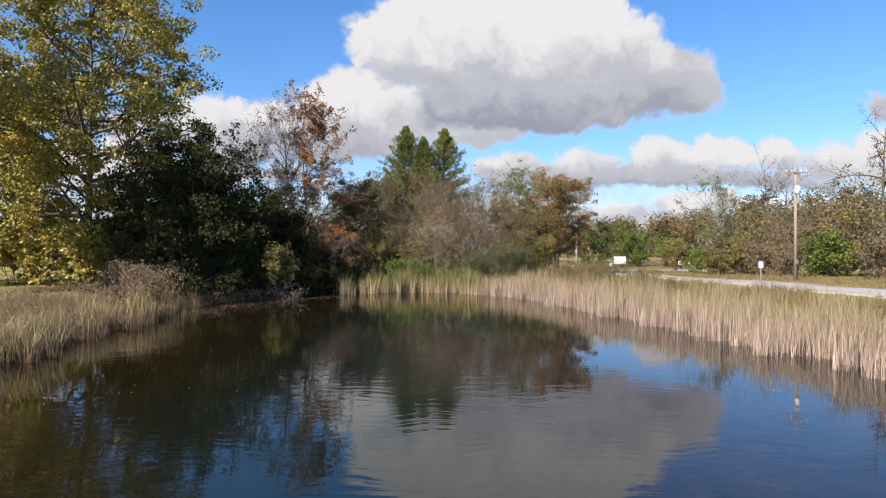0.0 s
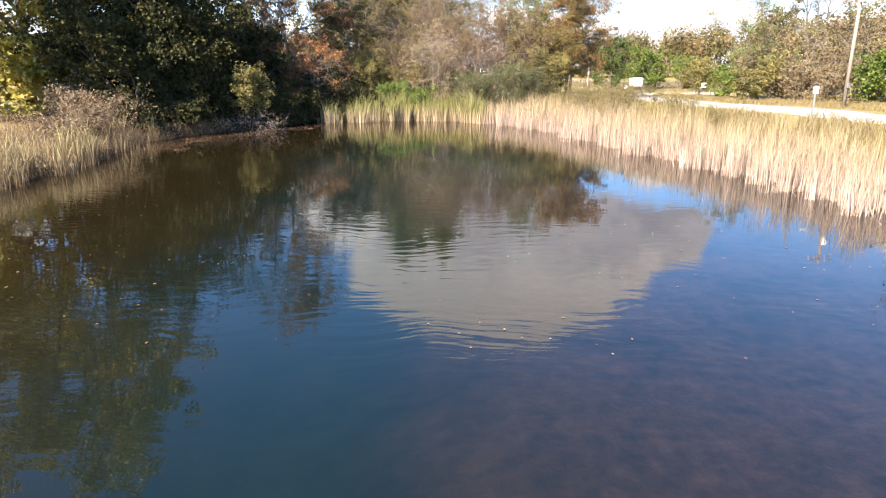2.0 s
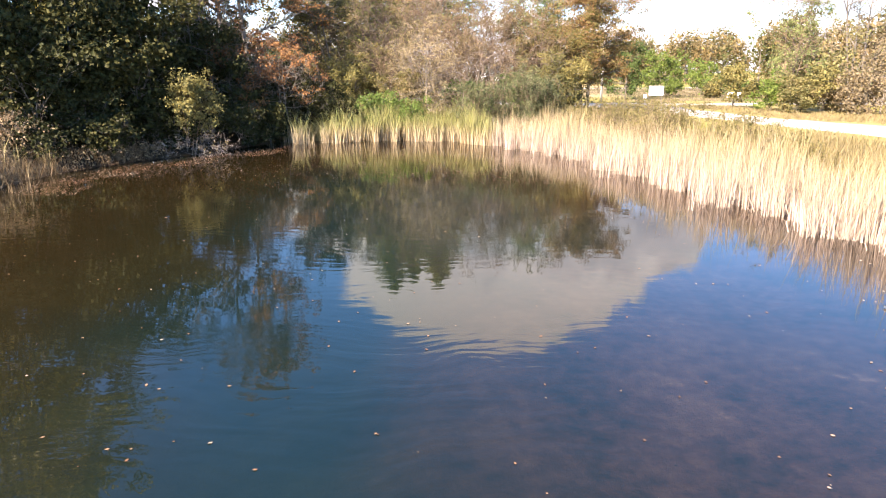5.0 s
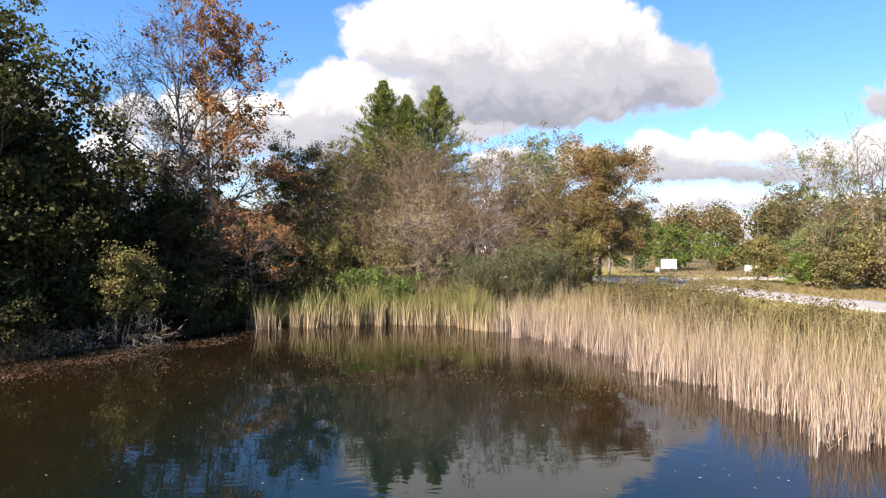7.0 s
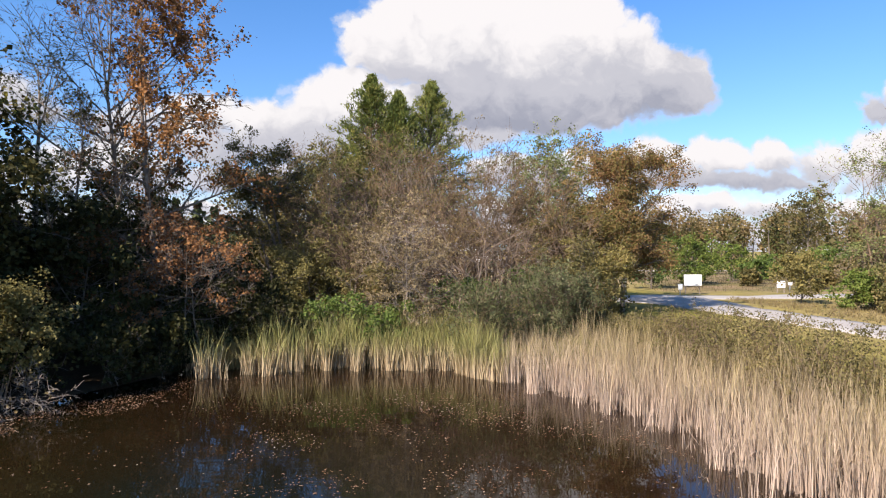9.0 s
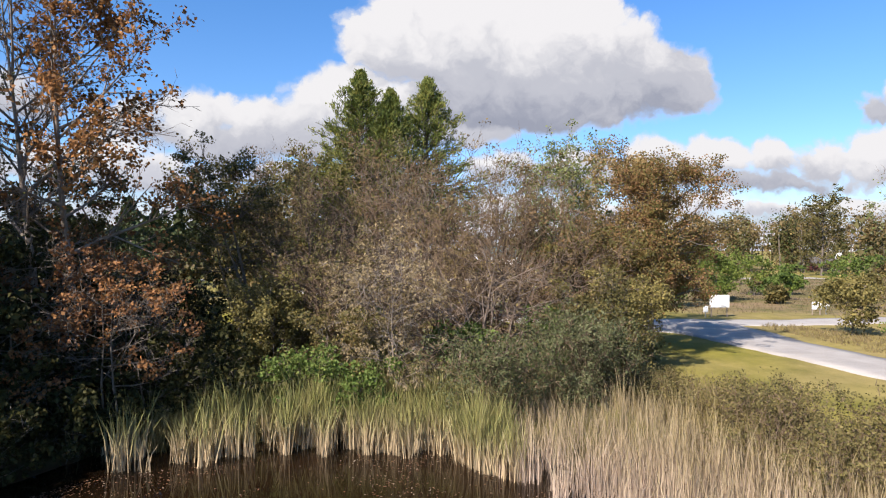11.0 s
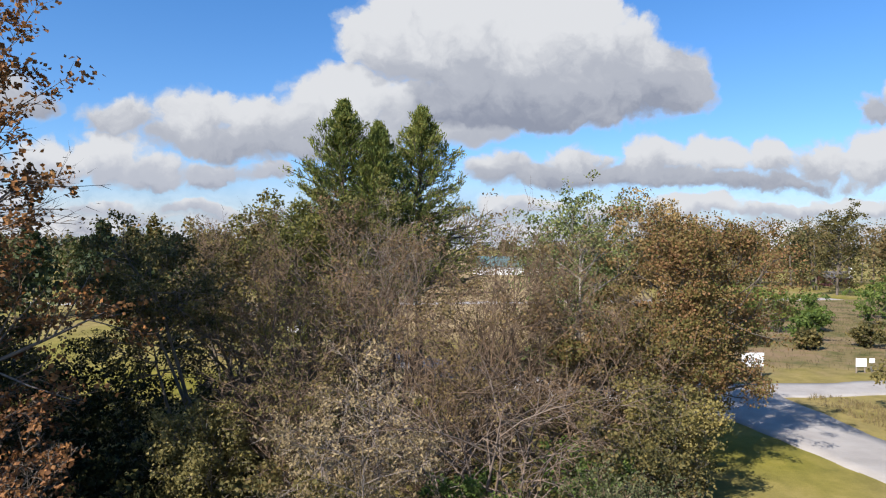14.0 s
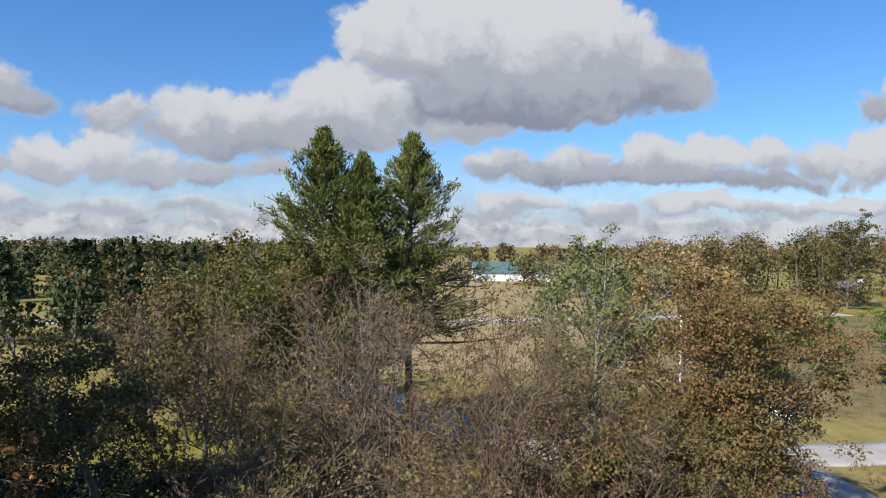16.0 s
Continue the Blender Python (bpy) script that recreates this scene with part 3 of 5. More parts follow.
    l3, r3 = limbs(*p3, 1, wob, lift, 0.3)
    pieces = [tubes(l1, r1, 4), tubes(l2, r2, 3)]
    fine = [(l3, r3)]
    tips = l3
    if n4:
        p4 = shoots(l3, r3, p3[2], n4, 40, 0.1, 0.6)
        l4, r4 = limbs(*p4, 1, wob, lift, 0.35)
        fine.append((l4, r4))
        tips = np.concatenate([l3, l4])
    v, fs = joined(pieces)
    under("branchwork", mesh_of("branchwork", v, fs, bark, True), thing)
    if leafy < 0.9 or n4 or not per:
        fine = [(l[k], w[k]) for l, w in fine for k in [wave3(l.mean(1) + np.array(base), grain) * 0.55 + rng.uniform(0, 1, len(l)) < 0.8]]
        v, fs = joined([cones(l, w) for l, w in fine])
        tagged(under("twigwork", mesh_of("twigwork", v, fs, twig or bark), thing), kind="stuff")
    if puff:
        mid = np.concatenate([l2[:, -1], l2[::2, 1], l1[:, -1]])
        mid = mid[wave3(mid + np.array(base), grain) * clump + rng.uniform(0, 1, len(mid)) < leafy]
        m = max(8, int(per * n3 * 0.3))
        size = np.repeat(puff * rng.uniform(0.55, 1.35, len(mid)), m)[:, None]
        d = unit(rng.normal(size=(len(mid) * m, 3)) + [0, 0, 0.25])
        c = np.repeat(mid, m, axis=0) + d * size * rng.uniform(0.45, 1.05, len(d))[:, None] * [1, 1, 0.62]
        c[:, 2] = np.maximum(c[:, 2], 0.05)
        v, q = leaves(c, leaf * 1.11, None, slim, 0.25, d * 1.0)
        under("crown", mesh_of("crown", v, [q], leafm), thing)
    elif per and leafy > 0:
        c, a = along_points(tips, per, 0.45)
        want = leafy * np.clip(1 + side * (c[:, 0] / r + (c[:, 2] / h - 0.55)), 0.05, 2.4)
        keep = (wave3(c + np.array(base), grain) * clump * (leafy < 1) + rng.uniform(0, 1, len(c)) < want) & (rng.uniform(0, 1, len(c)) < 0.76)
        c, a = c[keep], a[keep]
        heart = np.array([c[:, 0].mean(), c[:, 1].mean(), c[:, 2].mean() * 0.8])
        out = unit((c - heart) * [1 / r, 1 / r, 1.6 / h]) * 0.75
        c = c + rng.normal(size=c.shape) * spread
        c[:, 2] = np.maximum(c[:, 2], 0.05)
        v, q = leaves(c, leaf * 1.11, a, slim, up, out)
        under("crown", mesh_of("crown", v, [q], leafm), thing)
    return thing


# ---- the ground ----
SHORE = [(-17, -60), (-17, 10), (-17, 30), (-17.3, 40), (-18.5, 47), (-17.6, 52), (-14.2, 57), (-12, 60.5), (-10.5, 63), (-5, 65), (1, 66),
         (4.5, 62), (7.3, 56), (8.8, 50.5), (10.8, 44), (12.6, 36), (14.0, 28), (15.3, 20), (17, 5), (17, -60)]


def shore_distance(x, y):
    """How far outside the pond (inside: minus), in metres."""
    x, y = np.asarray(x, float), np.asarray(y, float)
    best, inside = np.full(x.shape, 1e9), np.zeros(x.shape, bool)
    for (ax, ay), (bx, by) in zip(SHORE, SHORE[1:] + SHORE[:1]):
        t = np.clip(((x - ax) * (bx - ax) + (y - ay) * (by - ay)) / ((bx - ax) ** 2 + (by - ay) ** 2), 0, 1)
        best = np.minimum(best, np.hypot(x - ax - t * (bx - ax), y - ay - t * (by - ay)))
        cross = (ay > y) != (by > y)
        inside ^= cross & (x < (bx - ax) * (y - ay) / (by - ay + 1e-12) + ax)
    return np.where(inside, -best, best)


def ground(x, y):
    x, y = np.asarray(x, float), np.asarray(y, float)
    d = shore_distance(x, y)
    t = np.clip(d / 11.0, 0, 1)
    bank = np.clip(d / 2.0, 0, 1) * np.clip((-11 - x) / 4, 0, 1) * 0.45
    land = -0.2 + 1.35 * t * t * (3 - 2 * t) + bank * (1 - t)
    land = land + 0.7 * np.clip((x - 30) / 14, 0, 1) * np.clip((85 - y) / 20, 0, 1)
    land = land + 0.06 * np.sin(x * 0.31 + 1) * np.sin(y * 0.27) + 0.035 * np.sin(x * 0.9) * np.sin(y * 0.8 + 2)
    deep = 0.75 + 1.5 * np.maximum(np.clip((y - 38) / 7, 0, 1), np.clip((0.5 - x) / 4, 0, 1))
    bed = -0.2 + np.maximum(d * 0.22, -deep) + 0.12 * np.sin(x * 0.5) * np.sin(y * 0.43)
    return np.where(d > 0, land, np.minimum(bed, -0.12))


def stretch(lo, hi, step, far):
    mid = np.arange(lo, hi + step, step)
    out = np.geomspace(step * 2, far, 26)
    return np.concatenate([lo - out[::-1], mid, hi + out])


gx, gy = stretch(-60, 60, 1.25, 3800), stretch(-60, 130, 1.25, 3700)
X, Y = np.meshgrid(gx, gy, indexing="ij")
Z = ground(X, Y)
idx = np.arange(X.size).reshape(X.shape)
quads = np.stack([idx[:-1, :-1], idx[1:, :-1], idx[1:, 1:], idx[:-1, 1:]], -1).reshape(-1, 4)
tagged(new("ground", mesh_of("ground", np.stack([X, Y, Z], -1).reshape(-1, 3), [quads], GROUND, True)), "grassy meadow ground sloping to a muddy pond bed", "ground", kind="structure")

wx, wy = np.linspace(-24, 24, 25), np.linspace(-66, 74, 71)
X, Y = np.meshgrid(wx, wy, indexing="ij")
idx = np.arange(X.size).reshape(X.shape)
quads = np.stack([idx[:-1, :-1], idx[1:, :-1], idx[1:, 1:], idx[:-1, 1:]], -1).reshape(-1, 4)
pond = tagged(new("water", mesh_of("water", np.stack([X, Y, X * 0], -1).reshape(-1, 3), [quads], WATER, True)), "dark rippled pond water reflecting sky and trees", "water", kind="structure")
pond.visible_shadow = False


def ribbon(name, line, width, lift, label):
    """A road along a line, laid over the ground with a low rounded crown."""
    pts = np.array(line, float)
    t = np.concatenate([[0], np.cumsum(np.hypot(*np.diff(pts, axis=0).T))])
    s = np.arange(0, t[-1], 1.0)
    for _ in range(1):
        fx = np.interp(s, t, pts[:, 0])
        fy = np.interp(s, t, pts[:, 1])
        k = np.ones(9) / 9
        fx[4:-4], fy[4:-4] = np.convolve(fx, k, "valid"), np.convolve(fy, k, "valid")
    dx, dy = np.gradient(fx), np.gradient(fy)
    l = np.hypot(dx, dy)
    nx, ny = -dy / l, dx / l
    across = np.array([-0.5, -0.49, -0.3, -0.1, 0.1, 0.3, 0.49, 0.5])
    wob = 1 + 0.03 * np.sin(s * 0.7) + 0.02 * np.sin(s * 1.9)
    PX = fx[:, None] + nx[:, None] * across * width * wob[:, None]
    PY = fy[:, None] + ny[:, None] * across * width * wob[:, None]
    PZ = ground(PX, PY) + lift * np.array([0, 1, 1.2, 1.35, 1.35, 1.2, 1, 0]) - np.array([0.1, 0, 0, 0, 0, 0, 0, 0.1])
    idx = np.arange(PX.size).reshape(PX.shape)
    q = np.stack([idx[:-1, :-1], idx[1:, :-1], idx[1:, 1:], idx[:-1, 1:]], -1).reshape(-1, 4)
    return tagged(new(name, mesh_of(name, np.stack([PX, PY, PZ], -1).reshape(-1, 3), [q], ROAD, True)), label, "road", kind="structure")


ribbon("road", [(46, -40), (40, -8), (36.2, 12), (33.8, 30), (32.2, 42), (30.8, 52), (29.2, 62), (26.2, 72.3), (24.8, 79.2), (24.1, 85.1), (23.2, 90), (21.2, 94.0), (17.2, 96.2), (12, 98), (4, 104), (-4, 114), (-14, 132), (-30, 160)], 5.7, 0.06, "pale grey gravelly country road")
ribbon("road_mouth", [(24.6, 80), (24.3, 85), (24.2, 91), (24.3, 100.2)], 5.4, 0.052, "pale gravel mouth of the side road")
ribbon("road_branch", [(18.6, 97.0), (23, 97.6), (28, 97.9), (33, 98.7), (40, 99.5), (54, 101.8), (78, 104), (116, 112), (176, 130)], 4.6, 0.045, "pale gravel side road joining the road")
ribbon("road_far", [(-160, 176), (-100, 170), (-60, 168), (-20, 170), (30, 178), (90, 190)], 5.0, 0.045, "distant pale gravel lane across the lawn")

# ---- sky: clouds ----
BIG = (0.18, 0.17, 0.5, [(0.03, 0.33, 0.17, 0.10), (0.15, 0.34, 0.17, 0.11), (0.265, 0.285, 0.13, 0.085), (0.365, 0.265, 0.07, 0.068), (-0.07, 0.33, 0.085, 0.07), (0.20, 0.225, 0.2, 0.055), (0.06, 0.22, 0.13, 0.055), (0.09, 0.40, 0.12, 0.06)])
LEFT = (0.1, 0.14, 0.5, [(-0.14, 0.24, 0.11, 0.055), (-0.04, 0.215, 0.08, 0.05), (-0.26, 0.205, 0.10, 0.045), (-0.36, 0.21, 0.08, 0.045), (-0.47, 0.205, 0.08, 0.035), (-0.2, 0.17, 0.22, 0.05), (0.05, 0.19, 0.10, 0.035), (-0.36, 0.17, 0.12, 0.035)])
LOW = (0.085, 0.065, 0.5, [(0.10, 0.125, 0.07, 0.035), (0.16, 0.11, 0.07, 0.03), (0.22, 0.13, 0.06, 0.035), (0.33, 0.14, 0.07, 0.04), (0.43, 0.15, 0.06, 0.042), (0.52, 0.145, 0.06, 0.04), (0.60, 0.14, 0.06, 0.04), (0.68, 0.15, 0.07, 0.05), (0.40, 0.105, 0.3, 0.03), (0.78, 0.14, 0.1, 0.05), (0.88, 0.12, 0.1, 0.05)])
BAND = (0.04, 0.035, 0.55, [(0.12, 0.065, 0.09, 0.022), (0.26, 0.06, 0.09, 0.02), (0.40, 0.068, 0.1, 0.022), (0.53, 0.06, 0.08, 0.022), (0.66, 0.07, 0.1, 0.025), (-0.36, 0.06, 0.09, 0.02), (-0.5, 0.055, 0.08, 0.022), (-0.64, 0.062, 0.09, 0.022), (-0.78, 0.06, 0.09, 0.022)])
EDGE = (0.185, 0.09, 0.5, [(0.69, 0.225, 0.035, 0.032), (0.74, 0.25, 0.05, 0.045), (0.80, 0.24, 0.08, 0.06), (-0.62, 0.205, 0.05, 0.045), (-0.68, 0.225, 0.08, 0.065), (-0.78, 0.22, 0.09, 0.07)])
LEFTLOW = (0.078, 0.07, 0.55, [(-0.59, 0.125, 0.065, 0.045), (-0.50, 0.14, 0.07, 0.055), (-0.43, 0.115, 0.06, 0.04), (-0.34, 0.115, 0.07, 0.026), (-0.68, 0.11, 0.06, 0.03), (-0.78, 0.11, 0.07, 0.035), (-0.25, 0.115, 0.05, 0.02)])
bm = bmesh.new()
rings = []
for e in range(0, 15):
    el = radians(-0.6 + e * 3.6)
    rings.append([bm.verts.new((4300 * math.sin(radians(a)) * math.cos(el), 4300 * math.cos(radians(a)) * math.cos(el), 4300 * math.sin(el))) for a in range(-64, 65, 4)])
for ra, rb in zip(rings, rings[1:]):
    for k in range(len(ra) - 1):
        bm.faces.new((ra[k], ra[k + 1], rb[k + 1], rb[k]))
me = bpy.data.meshes.new("backdrop")
bm.to_mesh(me)
bm.free()
me.materials.append(cloud_mat([BAND, LEFTLOW, LOW, LEFT, EDGE, BIG]))
tagged(new("backdrop", me), "bright white cumulus clouds with grey undersides", "sky", kind="structure")

# ---- trees of the left bank ----
plant("sycamore_tree", "tall sycamore with yellowing green leaves on the meadow bank", "tree", (-35.2, 63), 32, 11.6, BARK, SYC, z0=0.05, n1=54, n2=9, n3=7, leaf=0.25, per=54, trunk_r=0.45, rise=24, leafy=0.92, shape="round", clump=0.25, grain=1.15, stout=1.2, puff=1.35)
plant("sycamore_tree", "broad sycamore with green and yellow leaves", "tree", (-47, 66), 21, 9, BARK, SYC, z0=0.04, n1=34, n2=8, n3=6, leaf=0.4, per=14, leafy=0.9, clump=0.25, puff=1.3)
# Unseen tree, stood out of view to cast shade on the bank.
plant("sycamore_tree", "unseen tall sycamore added to shade the bank", "tree", (-37.2, 42.8), 33, 5.0, BARK, SYC, z0=0.3, n1=36, n2=7, n3=6, leaf=0.42, per=13, spread=0.4, trunk_r=0.45, rise=28)
# These trees get leaves with the shade already in the colour.
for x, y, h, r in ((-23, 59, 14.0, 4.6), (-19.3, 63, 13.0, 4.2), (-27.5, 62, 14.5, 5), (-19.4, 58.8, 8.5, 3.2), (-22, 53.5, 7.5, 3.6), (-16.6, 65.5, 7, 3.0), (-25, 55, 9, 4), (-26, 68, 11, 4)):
    plant("broadleaf_tree", "dark green broadleaf tree on the bank, shade in its leaf colour", "tree", (x, y), h, r, BARK, SHADELEAF, z0=0.02, stems=2, n1=16, n2=6, n3=6, leaf=0.21, per=17, leafy=0.92, clump=0.25, puff=0.8, group="dark trees on the bank")
for x, y, h, r in ((-39, 58.5, 5.5, 3.4), (-44, 57, 6.5, 3.6), (-33.5, 58.5, 5.0, 3.2), (-48, 60, 7.0, 4.0), (-29.5, 56.5, 4.5, 2.8), (-30, 61, 9.5, 4.0), (-26.5, 64.5, 12.0, 4.2)):
    plant("understory_bush", "green and yellow bush under the sycamores", "bush", (x, y), h, r, BARK, SYC, z0=0.03, stems=3, n1=9, n2=5, n3=5, leaf=0.31, per=8, puff=0.6, group="bushes under the sycamores")
for x, y, h, r in ((-19, 74, 10, 3.6), (-22.5, 77, 9.0, 3.4)):
    plant("broadleaf_tree", "dull olive tree behind the oaks", "tree", (x, y), h, r, BARK, MURKY, z0=0.05, stems=2, n1=16, n2=7, n3=6, leaf=0.15, per=22, leafy=0.85, puff=0.6, group="olive trees behind the oaks")
plant("bare_tree", "slender half-bare tree among the dark trees", "tree", (-17.8, 65), 13.0, 3.0, BARK, MURKY, z0=0.3, stems=2, n1=14, n2=7, n3=6, n4=2, leaf=0.13, per=2, rise=55, leafy=0.3)
plant("bare_tree", "pale green half-bare tree beside the cottonwoods", "tree", (-20.5, 68), 16.5, 3.0, PALE, WILLOW, z0=0.45, n1=18, n2=7, n3=6, n4=2, leaf=0.11, per=3, rise=50, leafy=0.4)
plant("shore_bush", "yellow-green bush leaning over the water", "bush", (-15.2, 57.6), 4.2, 1.5, TWIG, YELLOW, z0=0.4, stems=3, n1=10, n2=6, n3=5, leaf=0.11, per=9, lean=0.14)
plant("dead_brush", "pale bare dead brush hanging over the water", "shrub", (-14.6, 57.2), 1.5, 2.2, GREYTWIG, BROWN, z0=0.05, stems=3, n1=8, n2=6, n3=5, n4=2, leaf=0.1, per=1, leafy=0.15, rise=12, lift=-0.02)
plant("cottonwood_tree", "tall half-bare cottonwood with rusty leaves at the top", "tree", (-15.8, 69.2), 20.6, 4.4, GREYTWIG, ORANGE, z0=0.34, n1=26, n2=9, n3=6, n4=2, leaf=0.14, per=3, rise=56, wob=0.07, leafy=0.03, trunk_r=0.2, twig=TWIG, clump=0.2, stout=1.1, shape="oval", side=0.6)
plant("cottonwood_tree", "tall cottonwood with thin orange leaves", "tree", (-14.1, 69.0), 21.2, 3.7, GREYTWIG, ORANGE, z0=0.34, n1=26, n2=9, n3=6, n4=2, leaf=0.16, per=6, rise=54, wob=0.07, leafy=0.46, trunk_r=0.2, twig=TWIG, clump=0.42, stout=1.1, shape="oval", side=2.4)
for x, y, h, r, z0, amount, lab in ((-11.2, 66.2, 6.4, 3.3, 0.42, 0.55, "small spreading oak with orange leaves over the water"), (-12.8, 70, 8.6, 2.6, 0.45, 0.4, "small oak with rusty orange leaves"), (-15.0, 66, 7.0, 3.0, 0.4, 0.5, "oak with red brown leaves in the shade")):
    plant("oak_tree", lab, "tree", (x, y), h, r, BARK, RUST, z0=z0, stems=2, n1=13, n2=7, n3=6, n4=1, leaf=0.12, per=13, rise=16, leafy=amount * 0.8, clump=0.7, grain=1.9, puff=0.42, group="small oaks")

# Underbrush, some of it added in place of the black shade under trees.
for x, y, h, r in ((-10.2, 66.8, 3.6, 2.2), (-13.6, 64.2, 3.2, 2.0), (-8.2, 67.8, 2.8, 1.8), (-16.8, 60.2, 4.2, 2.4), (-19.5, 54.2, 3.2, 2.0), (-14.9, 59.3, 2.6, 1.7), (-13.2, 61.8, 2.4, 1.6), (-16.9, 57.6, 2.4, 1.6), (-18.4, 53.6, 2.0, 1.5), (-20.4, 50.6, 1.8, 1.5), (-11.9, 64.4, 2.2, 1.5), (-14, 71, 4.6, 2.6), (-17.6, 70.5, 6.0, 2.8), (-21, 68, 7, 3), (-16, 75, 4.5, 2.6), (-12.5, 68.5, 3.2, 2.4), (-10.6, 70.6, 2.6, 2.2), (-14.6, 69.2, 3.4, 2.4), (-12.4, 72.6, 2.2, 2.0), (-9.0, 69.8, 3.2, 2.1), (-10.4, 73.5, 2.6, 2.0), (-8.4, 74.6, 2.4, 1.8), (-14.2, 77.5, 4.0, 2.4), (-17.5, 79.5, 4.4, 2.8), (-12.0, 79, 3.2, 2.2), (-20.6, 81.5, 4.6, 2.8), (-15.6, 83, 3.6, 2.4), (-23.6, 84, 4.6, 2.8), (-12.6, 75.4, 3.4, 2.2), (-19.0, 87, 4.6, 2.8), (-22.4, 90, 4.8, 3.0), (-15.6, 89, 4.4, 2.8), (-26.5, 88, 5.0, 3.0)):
    plant("shade_bush", "dark underbrush standing in for deep shade under the bank trees", "bush", (x, y), h, r, BARK, SHADELEAF, z0=0.03, stems=3, n1=6, n2=4, n3=5, leaf=0.16, per=10, leafy=0.85, puff=0.45, group="shade bushes")

for x, y, h, r in ((-11.0, 86, 2.8, 2.0), (-9.6, 84, 3.0, 2.0)):
    plant("understory_bush", "dull olive brown bush under the trees", "bush", (x, y), h, r, TWIG, MURKY, z0=0.03, stems=3, n1=10, n2=6, n3=5, leaf=0.15, per=7, leafy=0.8, group="olive understory bushes")

for x, y, h, r in ((-20.5, 45, 1.9, 1.5), (-22.4, 47.5, 2.3, 1.7), (-21.2, 50, 2.2, 1.6), (-24.4, 50.5, 2.4, 1.8), (-23.2, 53.5, 2.2, 1.6), (-26.5, 53, 2.3, 1.8), (-19.9, 41, 1.6, 1.3)):
    plant("dry_brush", "dry purplish brown brush on the bank", "shrub", (x, y), h, r, TWIG, BANKWEED, z0=0.05, stems=6, n1=6, n2=5, n3=4, leaf=0.1, per=4, rise=55, leafy=0.8, shape="vase", group="brush on the bank")

# ---- thicket at the far end ----
plant("olive_tree", "leaning tree with dark olive leaves above bare trunks", "tree", (-8.8, 78), 12.2, 3.2, BARK, MURKY, z0=0.7, stems=3, lean=-0.24, n1=13, n2=7, n3=6, leaf=0.1, per=26, rise=34, leafy=0.75, shape="round", trunk_r=0.15, lift=0.02, clump=0.2, stout=1.6, puff=0.55)
plant("bare_tree", "bare grey twiggy tree", "tree", (-7.6, 81), 11.8, 3.2, TWIG, BROWN, z0=0.25, stems=2, n1=17, n2=8, n3=6, n4=4, leaf=0.1, per=1, leafy=0.25, rise=60)
for x, y, h, r, leafm, amount, bare, lab in (
        (-4.4, 76.5, 10.4, 3.8, OLIVE, 0.5, TWIG, "tall brown-stemmed shrub with thin olive leaves"), (-0.6, 79, 12.2, 4.0, RUSSET, 0.5, TWIG, "tall shrub with thin russet leaves"),
        (3.2, 78, 11.4, 4.0, BROWN, 0.35, TWIG, "tall brown-stemmed shrub, mostly bare"), (7.2, 77, 9.4, 3.6, RUSSET, 0.35, TWIG, "bare brown shrub with a few russet leaves"),
        (5.4, 82, 11.2, 3.8, OLIVE, 0.55, TWIG, "tall shrub with thin olive leaves"), (1.2, 74, 8.6, 3.2, BROWN, 0.5, TWIG, "brown shrub with withered leaves"),
        (-3.4, 72.6, 7.4, 2.8, OLIVE, 0.6, TWIG, "shrub with yellowing olive leaves"), (9.4, 80, 9.0, 3.2, BROWN, 0.6, TWIG, "shrub with russet and brown leaves"),
        (-1.8, 84, 12.8, 3.6, BROWN, 0.4, GREYTWIG, "tall bare grey shrub at the back of the thicket")):
    plant("thicket_shrub", lab, "shrub", (x, y), h, r, bare, leafm, z0=0.06, stems=4, n1=12, n2=7, n3=5, n4=1, leaf=0.1, per=9, rise=56, wob=0.13, leafy=amount * 1.05, clump=0.85, stout=1.9, group="brown thicket shrubs", twig=bare, grain=1.3, puff=0.38)
plant("dead_shrub", "fallen grey dead branches in the thicket", "shrub", (3.2, 72.2), 7.6, 4.4, DEADWOOD, BROWN, z0=0.15, stems=7, n1=8, n2=7, n3=5, n4=1, leaf=0.1, per=1, rise=48, lift=-0.17, wob=0.09, leafy=0.2, trunk_r=0.1, stout=1.4, twig=TWIG)
plant("dry_bush", "dry tan bush with hanging withered leaves", "bush", (-0.4, 69.5), 8.2, 2.4, GREYTWIG, TAN, z0=0.1, stems=4, n1=15, n2=7, n3=6, leaf=0.11, per=11, lift=-0.1, slim=0.26, leafy=0.85, clump=0.45, grain=2.2, puff=0.34)
plant("yellow_bush", "yellow-green bush in front of the thicket", "bush", (-6.8, 72), 5.2, 1.9, BARK, YELLOW, z0=0.1, stems=3, n1=14, n2=6, n3=6, leaf=0.095, per=26, puff=0.42, leafy=0.8)
plant("yellow_bush", "low bush with yellowing leaves", "bush", (10.7, 75.6), 5.2, 1.9, BARK, YELLOW, z0=0.08, stems=3, n1=14, n2=6, n3=6, leaf=0.095, per=26, puff=0.42, leafy=0.8)
for x, y, h, r in ((-6.0, 75.5, 3.4, 1.8), (8.8, 73, 4.6, 2.4), (-2.6, 70.4, 4.2, 2.0)):
    plant("olive_bush", "low olive bush under the trees", "bush", (x, y), h, r, BARK, OLIVE, z0=0.05, stems=3, n1=9, n2=5, n3=5, leaf=0.11, per=24, puff=0.42, leafy=0.8, group="low olive bushes")
